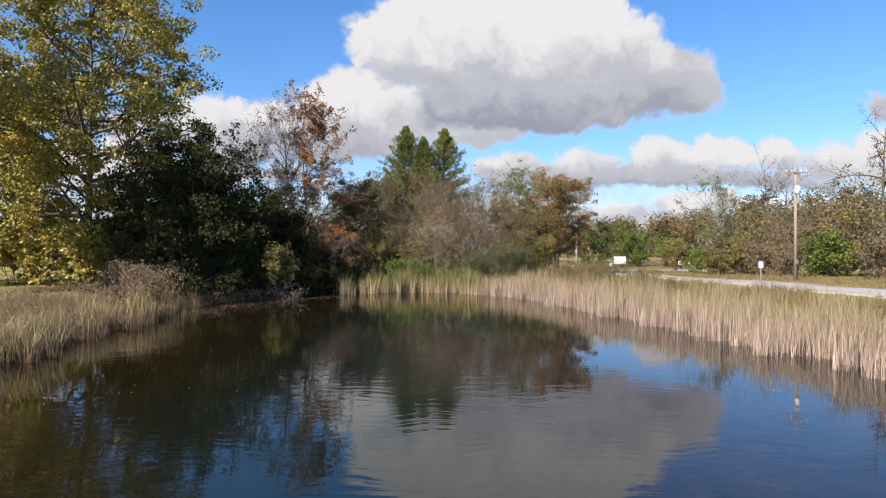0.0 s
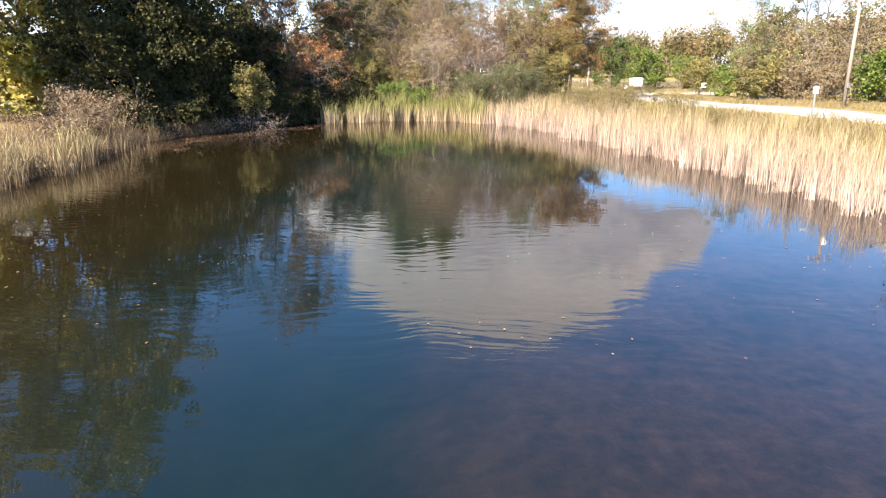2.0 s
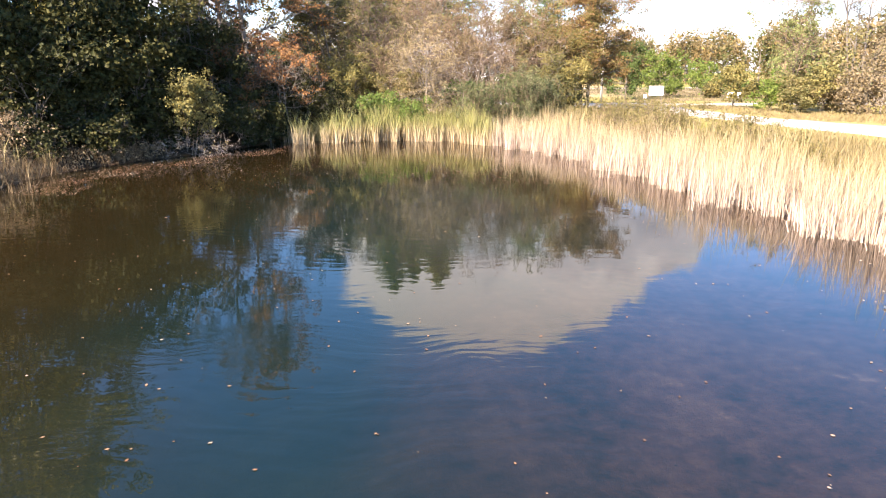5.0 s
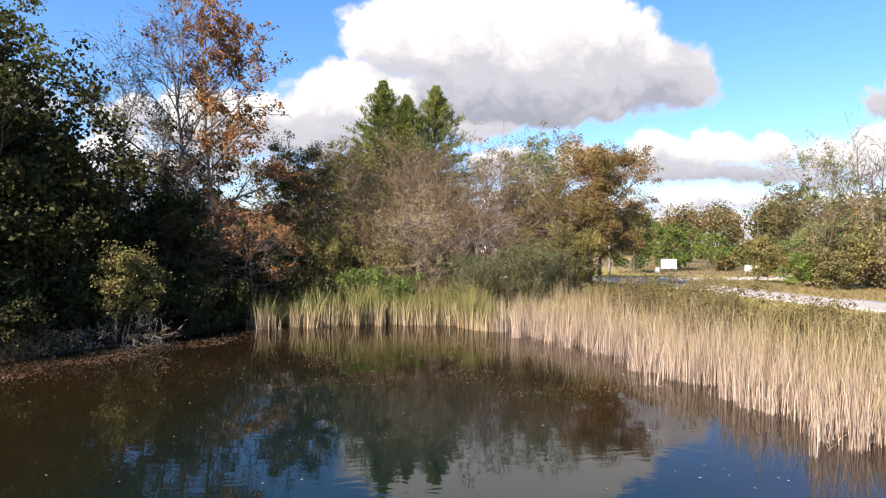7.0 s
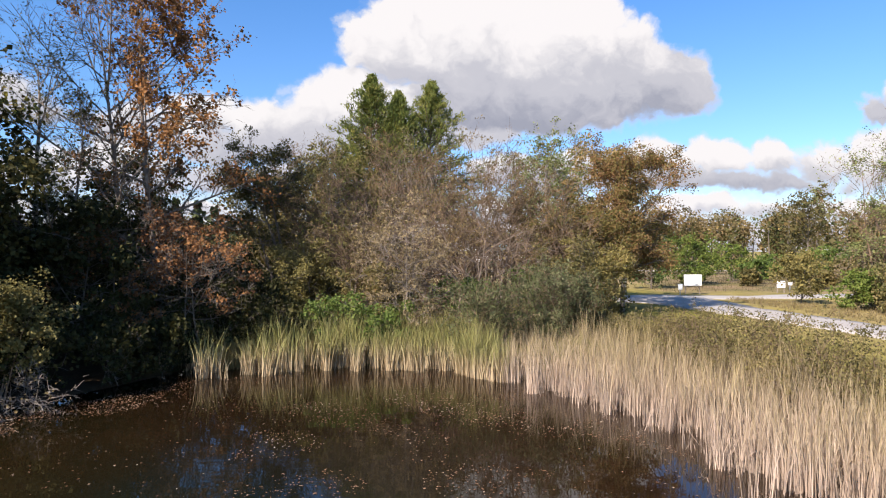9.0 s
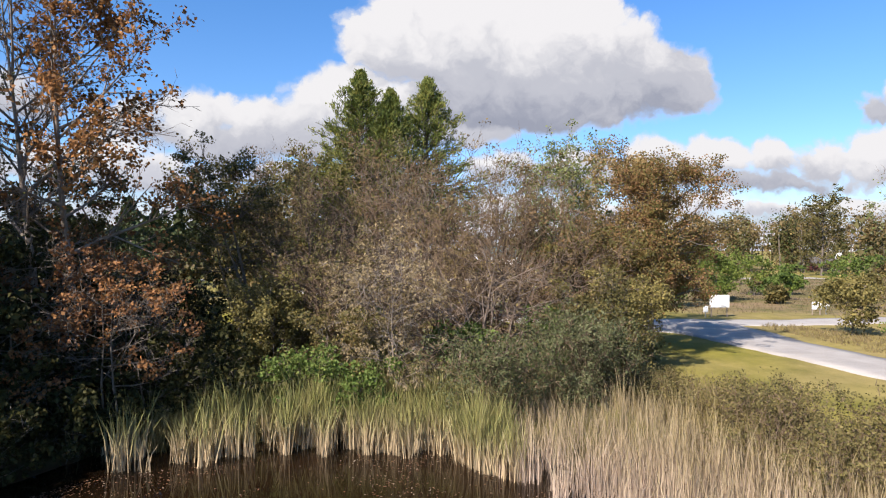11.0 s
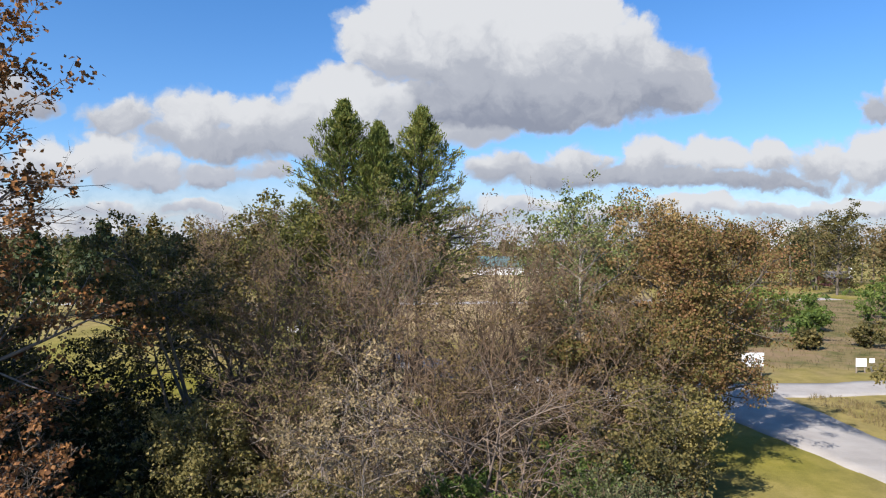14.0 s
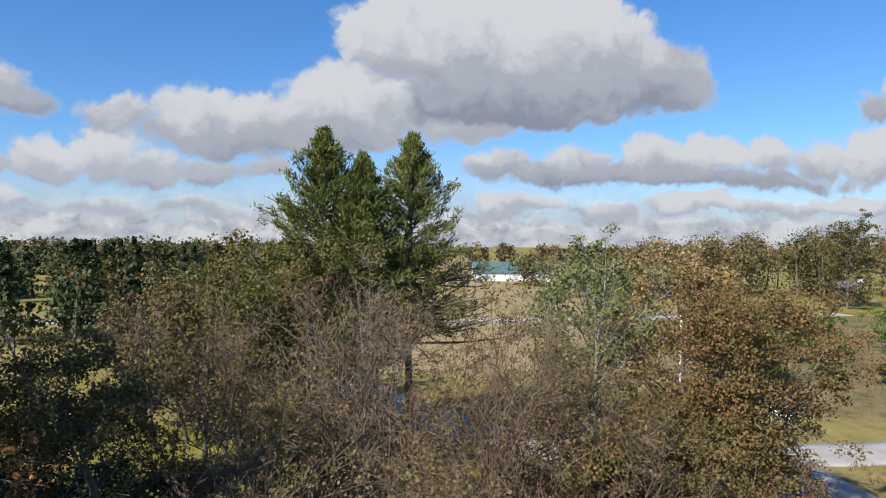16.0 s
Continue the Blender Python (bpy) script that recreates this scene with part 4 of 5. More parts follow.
for x, y, h, r in ((-4.6, 68.6, 2.8, 1.8), (-1.8, 68.2, 2.5, 1.6), (2.8, 70.4, 3.6, 1.9), (7.0, 71.4, 3.4, 1.9)):
    plant("vine_bush", "fresh green leafy vines at the foot of the thicket", "bush", (x, y), h, r, BARK, VINE, z0=0.05, stems=3, n1=10, n2=6, n3=5, leaf=0.12, per=15, group="green vine bushes", leafy=0.75, clump=0.3, puff=0.36)
for x, y, h, r in ((3.4, 66.6, 3.9, 2.2), (5.8, 67.2, 4.2, 2.4), (8.0, 69, 3.2, 2.0)):
    plant("willow_bush", "grey-green shrub willow beside the reeds", "bush", (x, y), h, r, TWIG, WILLOW, z0=0.05, stems=9, n1=8, n2=5, n3=4, leaf=0.11, per=10, slim=0.26, rise=66, wob=0.12, shape="vase", group="willow bushes", leafy=0.75, clump=0.45, spread=0.1)
plant("locust_tree", "thin tree with pale limbs and green leaf tufts at the top", "tree", (9.2, 84), 13.4, 3.2, PALE, LOCUST, z0=0.5, n1=16, n2=6, n3=6, leaf=0.13, per=14, rise=50, leafy=0.6, shape="vase")
plant("pear_tree", "broad tree with green and brown autumn leaves beside the road", "tree", (11.8, 80.5), 8.4, 3.5, BARK, PEAR, z0=0.14, stems=3, n1=18, n2=7, n3=6, leaf=0.105, per=40, rise=26, leafy=0.85, clump=0.3, puff=0.55)
plant("pear_tree", "tree with reddish brown autumn leaves", "tree", (14.7, 82.3), 12.6, 4.2, BARK, PEAR, z0=0.22, n1=36, n2=8, n3=6, leaf=0.105, per=56, rise=34, leafy=0.9, clump=0.32, shape="round", stout=1.4, puff=0.72)
plant("maple_tree", "tree with tan orange autumn leaves", "tree", (15.8, 90), 14.2, 4.0, BARK, GOLD, z0=0.2, n1=24, n2=7, n3=6, leaf=0.15, per=34, puff=0.75)
plant("roadside_bush", "low dark bush at the edge of the lawn", "bush", (11.4, 78), 2.8, 1.9, BARK, OLIVE, z0=0.05, stems=4, n1=10, n2=6, n3=5, leaf=0.15, per=7)


# ---- pines ----
def pine(at, h, label, girth):
    """A white pine: a straight trunk, whorls of upswept branches, and needle tufts along their shoots."""
    global rng
    x, y = at
    rng = np.random.default_rng(int(abs(x * 131 + y * 977)))
    thing = tagged(new("pine_tree"), label, "tree", "white pines")
    thing.location = (x, y, float(ground(x, y)))
    tp, tr = limbs(np.array([[0, 0, -0.2]]), np.array([[0, 0, 1.0]]), np.array([h]), np.array([h * 0.015]), 12, 0.012, 0.08, 0.05)
    v, q = tubes(tp, tr, 8)
    under("trunk", mesh_of("trunk", v, [q], BARK, True), thing)
    down = np.concatenate([np.full(rng.integers(6, 9), d) for d in np.arange(0.2, h - 7.0, 0.42)])
    n = len(down)
    down = down + rng.uniform(-0.12, 0.12, n)
    f = (1 - down / (h + 0.2)) * 12
    i = np.clip(f.astype(int), 0, 11)
    w = (f - i)[:, None]
    p = tp[0, i] * (1 - w) + tp[0, i + 1] * w
    reach = girth * down ** 0.85 * rng.uniform(0.62, 1.15, n)
    ang = np.arange(n) * 2.4 + rng.uniform(-0.5, 0.5, n)
    el = np.radians(np.clip(52 - down * 5.0, 6, 60) + rng.normal(size=n) * 7)
    wd = np.stack([np.cos(ang) * np.cos(el), np.sin(ang) * np.cos(el), np.sin(el)], 1)
    l1, r1 = limbs(p, wd, reach, 0.018 + reach * 0.011, 5, 0.05, 0.04, 0.25)
    p2 = shoots(l1, r1, reach, 7, 42, 0.2, 0.2)
    l2, r2 = limbs(*p2, 2, 0.08, 0.1, 0.4)
    v, fs = joined([tubes(l1, r1, 5), tubes(l2, r2, 3)])
    under("branchwork", mesh_of("branchwork", v, fs, BARK, True), thing)
    c, a = along_points(l2, 11, 0.05)
    c2, a2 = along_points(l1[:, 1:], 16, 0.0)
    c, a = np.concatenate([c, c2]), np.concatenate([a, a2])
    out = unit((c - np.array([0, 0, 0.5 * h])) * [1, 1, 0.5]) * 0.85
    v, q = leaves(c + rng.normal(size=c.shape) * 0.15, 0.34, a * 1.6 + np.array([0, 0, 0.5]), 0.13, 0.2, out)
    under("crown", mesh_of("crown", v, [q], NEEDLE), thing)


pine((-6.0, 98), 22.0, "tall white pine with a pointed ragged top", 0.82)
pine((-3.1, 98), 20.2, "white pine between two taller ones", 0.7)
pine((0.1, 101), 22.1, "tall broad white pine", 0.85)
plant("olive_tree", "yellow-green tree below the pines", "tree", (-5.2, 91), 13.8, 5.2, BARK, YELLOWGREEN, z0=0.1, n1=26, n2=7, n3=6, leaf=0.17, per=34, leafy=0.92, clump=0.25, puff=0.8)
plant("olive_tree", "olive tree behind the thicket", "tree", (-12.5, 95), 13.0, 4.8, BARK, OLIVE, z0=0.1, n1=24, n2=7, n3=6, leaf=0.2, per=20, puff=0.8)
plant("olive_tree", "green tree behind the thicket", "tree", (11.0, 93), 13.4, 4.4, BARK, LOCUST, z0=0.1, n1=26, n2=7, n3=6, leaf=0.17, per=24, leafy=0.85, puff=0.75)

for x, y, h, mt in ((-15.5, 101, 12.5, OLIVE), (-10.5, 108, 12.5, YELLOW)):
    plant("meadow_tree", "olive green tree at the edge of the lawn", "tree", (x, y), h, h * 0.38, BARK, mt, z0=0.06, stems=2, n1=15, n2=6, n3=6, leaf=0.24, per=8, spread=0.25, group="trees at the edge of the lawn")

# ---- beyond the road ----
hedge = ((HEDGE, BARK, "olive green roadside shrub in full leaf"), (DULL, GREYTWIG, "brown half-bare roadside shrub"), (YELLOW, BARK, "yellow-leaved roadside shrub beside the road"), (GREEN, BARK, "green leafy roadside shrub"))
r2 = np.random.default_rng(3)
spots = [(34.0, 79.6, 3.2, 0), (36.4, 80.4, 3.6, 2), (33.6, 83.5, 2.8, 3), (32.5, 90, 3.8, 2), (36.5, 86.5, 3.4, 0), (38.5, 80, 3.0, 1), (40, 84, 5.0, 0)]
for k in range(9):
    y = 76 - 5.2 * k
    x = 36.8 + (76 - y) * 0.155
    spots.append((x + r2.uniform(0, 1.5), y, r2.uniform(3.0, 4.8), (1, 1, 3, 1, 2, 1, 1, 2, 0)[k]))
    spots.append((x + 5 + r2.uniform(-1, 1), y + 3, r2.uniform(7.4, 9.5), (1, 1, 1, 2, 1, 1, 0, 1, 1)[k]))
    spots.append((x + 10 + r2.uniform(-1, 1), y + 5, r2.uniform(9.5, 12), (0, 1, 0, 1, 1, 0, 1, 0, 1)[k]))
for k in range(7):
    spots.append((44 + k * 4.5, 92 + k * 2.5 + r2.uniform(-2, 2), r2.uniform(8, 11.5), (1, 0, 1, 1, 0, 1, 0)[k]))
protos = {}
for k, (x, y, h, kind) in enumerate(spots):
    big = h > 7
    key = (kind, big)
    if key not in protos:
        leafm, barkm, lab = hedge[kind]
        protos[key] = (plant("roadside_tree" if big else "roadside_shrub", lab.replace("shrub", "tree") if big else lab, "tree" if big else "shrub", (x, y), h, h * (0.4 if big else 0.62), barkm, leafm, z0=0.03, stems=3, n1=8, n2=5, n3=4, n4=0 if kind != 1 else 1, leaf=0.2 if big else 0.16, per=(10 if big else 17) if kind != 1 else 6, spread=0.22, leafy=0.9 if kind != 1 else 0.6, clump=0.35, puff=(0.75 if big else 0.5) if kind != 1 else 0.0, group="roadside growth"), h)
    else:
        first, h0 = protos[key]
        twin = copy_thing(first, pose(x, y, float(ground(x, y)), 0, 0, k * 77))
        twin.scale = (h / h0,) * 3
plant("bare_tree", "half-bare roadside tree with pale green leaf tufts", "tree", (35.0, 84), 12.4, 3.4, TWIG, LOCUST, z0=0.35, stems=3, n1=12, n2=7, n3=6, n4=2, leaf=0.12, per=4, rise=58, leafy=0.4, clump=0.6, side=0.0, shape="vase")
plant("bare_tree", "tall nearly bare tree with twisting limbs", "tree", (47.2, 69), 18.5, 5.0, BARK, OLIVE, z0=0.4, n1=16, n2=7, n3=6, n4=2, leaf=0.18, per=1, leafy=0.25, rise=34, wob=0.3, stout=1.3)
plant("bare_tree", "bare dead tree standing above the woods", "tree", (57, 107), 18.6, 4.2, BARK, OLIVE, z0=0.5, stems=3, n1=10, n2=6, n3=5, n4=1, leaf=0.2, per=0, rise=50, trunk_r=0.24, stout=1.6)
plant("cedar_tree", "round dark green tree beside the road", "tree", (27.2, 113), 7.6, 2.6, BARK, CEDAR, z0=0.03, n1=30, n2=8, n3=6, leaf=0.2, per=9, shape="oval", rise=35, puff=0.5)
plant("roadside_tree", "bright green leafy tree behind the white board", "tree", (35.6, 121), 6.2, 2.9, BARK, GREEN, z0=0.03, stems=2, n1=18, n2=7, n3=6, leaf=0.2, per=9, puff=0.55)
for x, y, h, r, mt in ((70, 150, 5, 3, GREEN), (64, 140, 4.5, 2.6, VINE), (80, 158, 6, 3.2, VINE), (58, 125, 2.6, 1.8, OLIVE), (88, 160, 5, 2.4, GREEN), (46, 132, 5, 2.8, GREEN), (42, 118, 1.8, 1.4, OLIVE), (50, 120, 2.2, 1.6, OLIVE), (54, 145, 2.4, 1.8, OLIVE), (61, 118, 2.0, 1.8, BROWN), (74, 138, 2.8, 2.0, OLIVE), (66, 128, 2.2, 1.6, VINE), (84, 142, 2.6, 2.0, BROWN), (56, 160, 3.4, 2.2, GREEN), (92, 172, 4.0, 2.4, OLIVE), (45, 124, 3.0, 1.8, VINE), (52, 134, 2.6, 1.8, GREEN), (60, 148, 3.4, 2.2, VINE), (48, 112, 1.8, 1.4, OLIVE), (70, 122, 2.4, 1.8, VINE), (78, 130, 2.0, 1.8, RUSSET), (39, 128, 2.8, 1.7, VINE)):
    plant("meadow_bush", "green bush in the rough meadow", "bush", (x, y), h, r, BARK, mt, z0=0.03, stems=3, n1=6, n2=4, n3=4, leaf=0.26, per=12, puff=0.55, group="meadow bushes")


plant("woods_tree", "large round dark green tree before the woods", "tree", (98, 202), 21, 6.2, BARK, MURKY, z0=0.06, n1=30, n2=7, n3=6, leaf=0.4, per=9, puff=1.2)

# ---- far woods ----
def woods(name, label, spots_, mat, leaf, count, cone=False):
    """Far trees: trunks and ragged crowns of leaf clumps, as one mass."""
    cs, ts, outs, sizes = [], [], [], []
    for x, y, h, r in spots_:
        n = count
        if cone:
            t = rng.uniform(0.08, 1, n)
            rad = r * (1.05 - t) * np.sqrt(rng.uniform(0.25, 1, n)) * (0.75 + 0.35 * np.sin(t * 40))
            a = rng.uniform(0, 6.28, n)
            p = np.stack([x + rad * np.cos(a), y + rad * np.sin(a), 1.1 + t * h], 1)
        else:
            k = 8
            cen = np.clip(rng.normal(size=(k, 3)), -1.3, 1.3) * [r * 0.5, r * 0.5, h * 0.13] + [x, y, 1.1 + h * 0.62]
            pick, d = rng.integers(0, k, n), unit(rng.normal(size=(n, 3)) + [0, -0.25, 0.35])
            p = cen[pick] + d * (rng.uniform(0.82, 1.05, n))[:, None] * [r * 0.5, r * 0.5, h * 0.19]
            inner = rng.uniform(0, 1, n) < 0.3
            p[inner] = cen[pick[inner]] + d[inner] * rng.uniform(0.2, 0.72, inner.sum())[:, None] * [r * 0.5, r * 0.5, h * 0.19]
            low = rng.uniform(0, 1, n) < 0.36
            p[low, 2] = 1.1 + rng.uniform(0, 0.62, low.sum()) * h
        cs.append(p)
        sizes.append(np.where(inner, 1.8, 1.0) if not cone else np.ones(n))
        outs.append(unit((p - [x, y, 1.1 + h * 0.5]) * [1 / r, 1 / r, 2.4 / h]) if cone else d)
        ts.append(((x, y), h))
    c = np.concatenate(cs)
    v, q = leaves(c, leaf * np.concatenate(sizes), None, 0.5, 0.3, np.concatenate(outs) * 1.1)
    st = np.array([[x, y, 0.9] for (x, y), h in ts])
    l, rd = limbs(st, np.tile([0, 0, 1.0], (len(st), 1)), np.array([h * 0.7 for _, h in ts]), np.array([h * 0.014 for _, h in ts]), 3, 0.04, 0.1)
    v2, q2 = tubes(l, rd, 5)
    thing = tagged(new(name), label, "woods", kind="stuff")
    under("canopy", mesh_of("canopy", v, [q], mat), thing)
    under("stemwork", mesh_of("stemwork", v2, [q2], BARK), thing)


rise = lambda x: float(np.interp(x, (30, 65, 85, 103, 140), (12.5, 16.5, 18.8, 20.6, 21.6)))
right = [(34 + k * 1.75 + r2.normal() * 3, 258 - k * 0.3 + r2.normal() * 14, r2.uniform(0.84, 1.03), r2.uniform(4.5, 7)) for k in range(130)]
right = [(x, y, rise(x) * h, r) for x, y, h, r in right]
woods("far_woods", "autumn woods in green, olive and rust beyond the meadow", right, FAR, 0.52, 660)
mid = [(-330 + k * 9.5 + r2.normal() * 5, 430 + r2.normal() * 18, r2.uniform(15, 17.5), r2.uniform(5, 8)) for k in range(70)]
woods("far_woods", "distant treeline on the horizon", mid, FAR, 1.5, 200)
woods("far_conifers", "distant dark green treeline on the horizon", [(-330 + k * 4.2 + r2.normal() * 3, 330 + r2.normal() * 12, r2.uniform(12, 16), r2.uniform(4.5, 6.5)) for k in range(74)], FARPINE, 1.2, 260)
left = [(-230 + k * 4.6 + r2.normal() * 4, 250 + r2.normal() * 20, r2.uniform(13.5, 17), r2.uniform(4.5, 7)) for k in range(48)]
woods("far_woods", "green and brown woods behind the lawn", left, FAR, 0.85, 450)
woods("far_conifers", "row of dark green conifers behind the lawn", [(-136 + k * 5.2 + r2.normal() * 2, 208 + r2.normal() * 6, r2.uniform(12, 15.5), r2.uniform(5, 7)) for k in range(20)] + [(-60 + k * 2.9, 150 + r2.normal() * 4, r2.uniform(11.5, 14.5), r2.uniform(6, 8)) for k in range(8)], FARPINE, 0.7, 750, True)
near_right = [(62 + r2.uniform(0, 60), 60 + k * 2.4 + r2.normal() * 5, r2.uniform(11, 16.5), r2.uniform(3.5, 5.5)) for k in range(34)]
woods("far_woods", "brown and green woods on the rise beyond the road", near_right, FAR, 0.46, 720)
woods("far_woods", "small trees behind the thicket", [(-30 + k * 4.5 + r2.normal() * 2, 128 + r2.normal() * 8, r2.uniform(5, 8), r2.uniform(2.5, 4)) for k in range(6)], FAR, 0.6, 420)

# ---- reeds and grass ----
def blades(at, height, width, lean, droop):
    """Upright bent blades: two segments and a tip."""
    n = len(at)
    a = rng.uniform(0, 6.283, n)
    side = np.stack([np.cos(a), np.sin(a), a * 0], 1) * width[:, None]
    b = rng.uniform(0, 6.283, n)
    out = np.stack([np.cos(b), np.sin(b), b * 0], 1) * (lean * height * rng.uniform(0.2, 1.6, n))[:, None]
    up = np.array([0, 0, 1.0])
    p1 = at + out * 0.35 + up * (height * 0.55)[:, None]
    p2 = at + out + up * (height * (1 - droop * rng.uniform(0, 1, n)))[:, None]
    v = np.stack([at - side, at + side, p1 + side * 0.8, p1 - side * 0.8, p2], 1).reshape(-1, 3)
    k = np.arange(n)[:, None] * 5
    return v, k + np.array([[0, 1, 2, 3]]), k + np.array([[3, 2, 4]])


def scatter(n, x0, x1, y0, y1, keep):
    x, y = rng.uniform(x0, x1, n), rng.uniform(y0, y1, n)
    k = keep(x, y, shore_distance(x, y))
    x, y = x[k], y[k]
    return np.stack([x, y, ground(x, y)], 1)


def patchy(x, y, s):
    return np.sin(x * s + 1.3 * np.sin(y * s * 0.7)) * np.sin(y * s * 1.1 + 1.7 * np.sin(x * s * 0.6))


def stand(name, label, at, h0, h1, width, lean, mat, droop=0.06, category="reeds", tuft=0):
    """Blades on the spots given; tuft: so many grow from each spot, in a clump of its own height."""
    h = rng.uniform(h0, h1, len(at)) * (1 + 0.14 * patchy(at[:, 0], at[:, 1], 0.9) + 0.14 * patchy(at[:, 0] + 4, at[:, 1], 2.3))
    if tuft:
        at = np.repeat(at, tuft, axis=0)
        h = np.repeat(h, tuft) * rng.uniform(0.6, 1.12, len(at))
        at[:, :2] += rng.normal(size=(len(at), 2)) * 0.13
    n = len(at)
    v, q, t = blades(at, h, np.full(n, width) * rng.uniform(0.6, 1.3, n), lean, droop)
    tagged(new(name, mesh_of(name, v, [q, t], mat)), label, category, kind="stuff")


edge = lambda x, y: 0.7 * patchy(x, y, 0.6) + 0.95 * patchy(x + 9, y, 1.7) + 0.7 * patchy(x, y + 5, 4.1)
in_bed = lambda x, y, d: (d > edge(x, y)) & ((patchy(x + 2, y, 2.9) > -0.35) | (d > 2.0)) & (d < 5.2 + 1.5 * patchy(x, y, 0.3)) & (x > 3.2)
stand("cattail_stand", "dense dry tan cattails along the water's edge", scatter(25000, -2, 26, -18, 70, lambda x, y, d: in_bed(x, y, d) & (rng.uniform(0, 1, len(x)) < np.clip((y + 18) / 30, 0, 1))), 1.5, 2.7, 0.012, 0.17, REED, 0.16, "reeds", 9)
stand("cattail_stalks", "straight pale cattail stalks at the water's edge", scatter(11000, -2, 26, 8, 70, lambda x, y, d: in_bed(x, y, d) & (d < 2.6)), 0.8, 2.0, 0.014, 0.08, REED, 0.05, "reeds", 8)
stand("broken_reeds", "bent and broken cattail stalks", scatter(16000, -2, 26, 8, 70, lambda x, y, d: (d > edge(x, y) - 0.25) & (d < 2.5) & (x > 3.2)), 0.4, 1.5, 0.014, 0.75, REED, 0.5)
stand("cattail_stand", "green cattails with dry feet at the far shore", scatter(4400, -13.5, 5, 60, 72, lambda x, y, d: (d > edge(x, y) * 0.6 - 0.1) & (d < 4.2) & (x < 3.8) & (y > 60.8) & (rng.uniform(0, 1, len(x)) < np.clip((x + 13.4) / 9, 0, 1) ** 2 * np.clip(0.5 + (x + 9) * 0.1 + 1.2 * patchy(x, y, 1.3), 0.0, 1))), 1.6, 2.9, 0.021, 0.22, GREENREED, 0.15, "reeds", 13)
stand("reed_stand", "straw-coloured reeds in clumps on the bank", scatter(9000, -26, -15, -10, 50, lambda x, y, d: (d > edge(x, y) * 0.8) & (d < 2.2 + 1.0 * patchy(x, y, 0.4)) & (x < -14) & (rng.uniform(0, 1, len(x)) < np.clip((46 - y) / 10, 0.12, 0.9) * np.clip(0.55 + 1.5 * patchy(x, y, 1.1), 0.06, 1))), 0.9, 2.2, 0.015, 0.3, BANKREED, 0.28, "reeds", 12)
stand("dry_grass", "dry pinkish brown meadow grass on the bank", scatter(130000, -34, -16, -16, 57, lambda x, y, d: (d > 0.6) & (x < -15) & (rng.uniform(0, 1, len(x)) < np.clip((11 + 4 * patchy(x, y, 0.2) - d) / 8, 0, 1) * np.clip((y + 14) / 30, 0, 1) * np.clip(0.7 + patchy(x, y, 0.5), 0.25, 1))), 0.35, 1.15, 0.011, 0.5, DRYGRASS, 0.35, "grass")
verge = lambda y: np.maximum(12.6, 24.5 - np.maximum(0, y - 46) * 0.5)
stand("meadow_grass", "rough green and brown meadow weeds between reeds and road", scatter(20000, 6, 30, 6, 84, lambda x, y, d: (d > 4.0) & (x > 4) & (x < verge(y) + 2 * patchy(x, y, 0.3)) & (y < 74) & (patchy(x, y, 0.7) > -0.75)), 0.5, 1.3, 0.016, 0.4, MEADOW, 0.25, "grass", 6)
at = scatter(6000, 6, 30, 6, 80, lambda x, y, d: (d > 4.4) & (x > 4) & (x < verge(y) - 0.5) & (patchy(x + 3, y, 0.5) > -0.1))
at = np.repeat(at, 9, axis=0) + rng.normal(size=(len(at) * 9, 3)) * [0.22, 0.22, 0.0]
at[:, 2] += rng.uniform(0.05, 0.8, len(at)) * np.repeat(rng.uniform(0.4, 1.1, len(at) // 9), 9)
v, q = leaves(at, 0.1, None, 0.35)
tagged(new("weeds", mesh_of("weeds", v, [q], WEED)), "leafy olive and brown weeds behind the reeds", "weeds", kind="stuff")
at = scatter(11000, -28, -16, 0, 56, lambda x, y, d: (d > 0.3) & (d < 9) & (patchy(x + 3, y, 0.6) > -0.25))
at = np.repeat(at, 6, axis=0) + rng.normal(size=(len(at) * 6, 3)) * [0.2, 0.2, 0.0]
at[:, 2] += rng.uniform(0.1, 1.0, len(at))
v, q = leaves(at, 0.11, None, 0.25)
tagged(new("weeds", mesh_of("weeds", v, [q], BANKWEED)), "withered purplish brown weeds on the bank", "weeds", kind="stuff")
stand("meadow_grass", "tall yellow-green grass at the foot of the thicket", scatter(15000, -10, 9, 63, 72, lambda x, y, d: (d > 1.8) & (d < 5.2 + patchy(x, y, 0.7))), 0.8, 1.7, 0.014, 0.35, LUSH, 0.3, "grass", 6)

stand("rough_grass", "tall brown rough grass beyond the side road", scatter(28000, 26, 120, 104, 185, lambda x, y, d: (y > 105 + (x - 26) * 0.1) & (rng.uniform(0, 1, len(x)) < 0.8 + 0.3 * patchy(x, y, 0.2))), 0.2, 0.7, 0.018, 0.9, ROUGH, 0.25, "grass")

stand("verge_grass", "pale rough grass along the far side of the road", scatter(9000, 27, 44, 20, 96, lambda x, y, d: (x > np.interp(y, (20, 42, 62, 80, 96), (38.5, 35.6, 32.6, 28.6, 28.2))) & (x < np.interp(y, (20, 42, 62, 80, 96), (45, 42, 39.5, 36.5, 31)))), 0.15, 0.5, 0.016, 0.5, MEADOW, 0.3, "grass", 6)

r3 = np.random.default_rng(11)
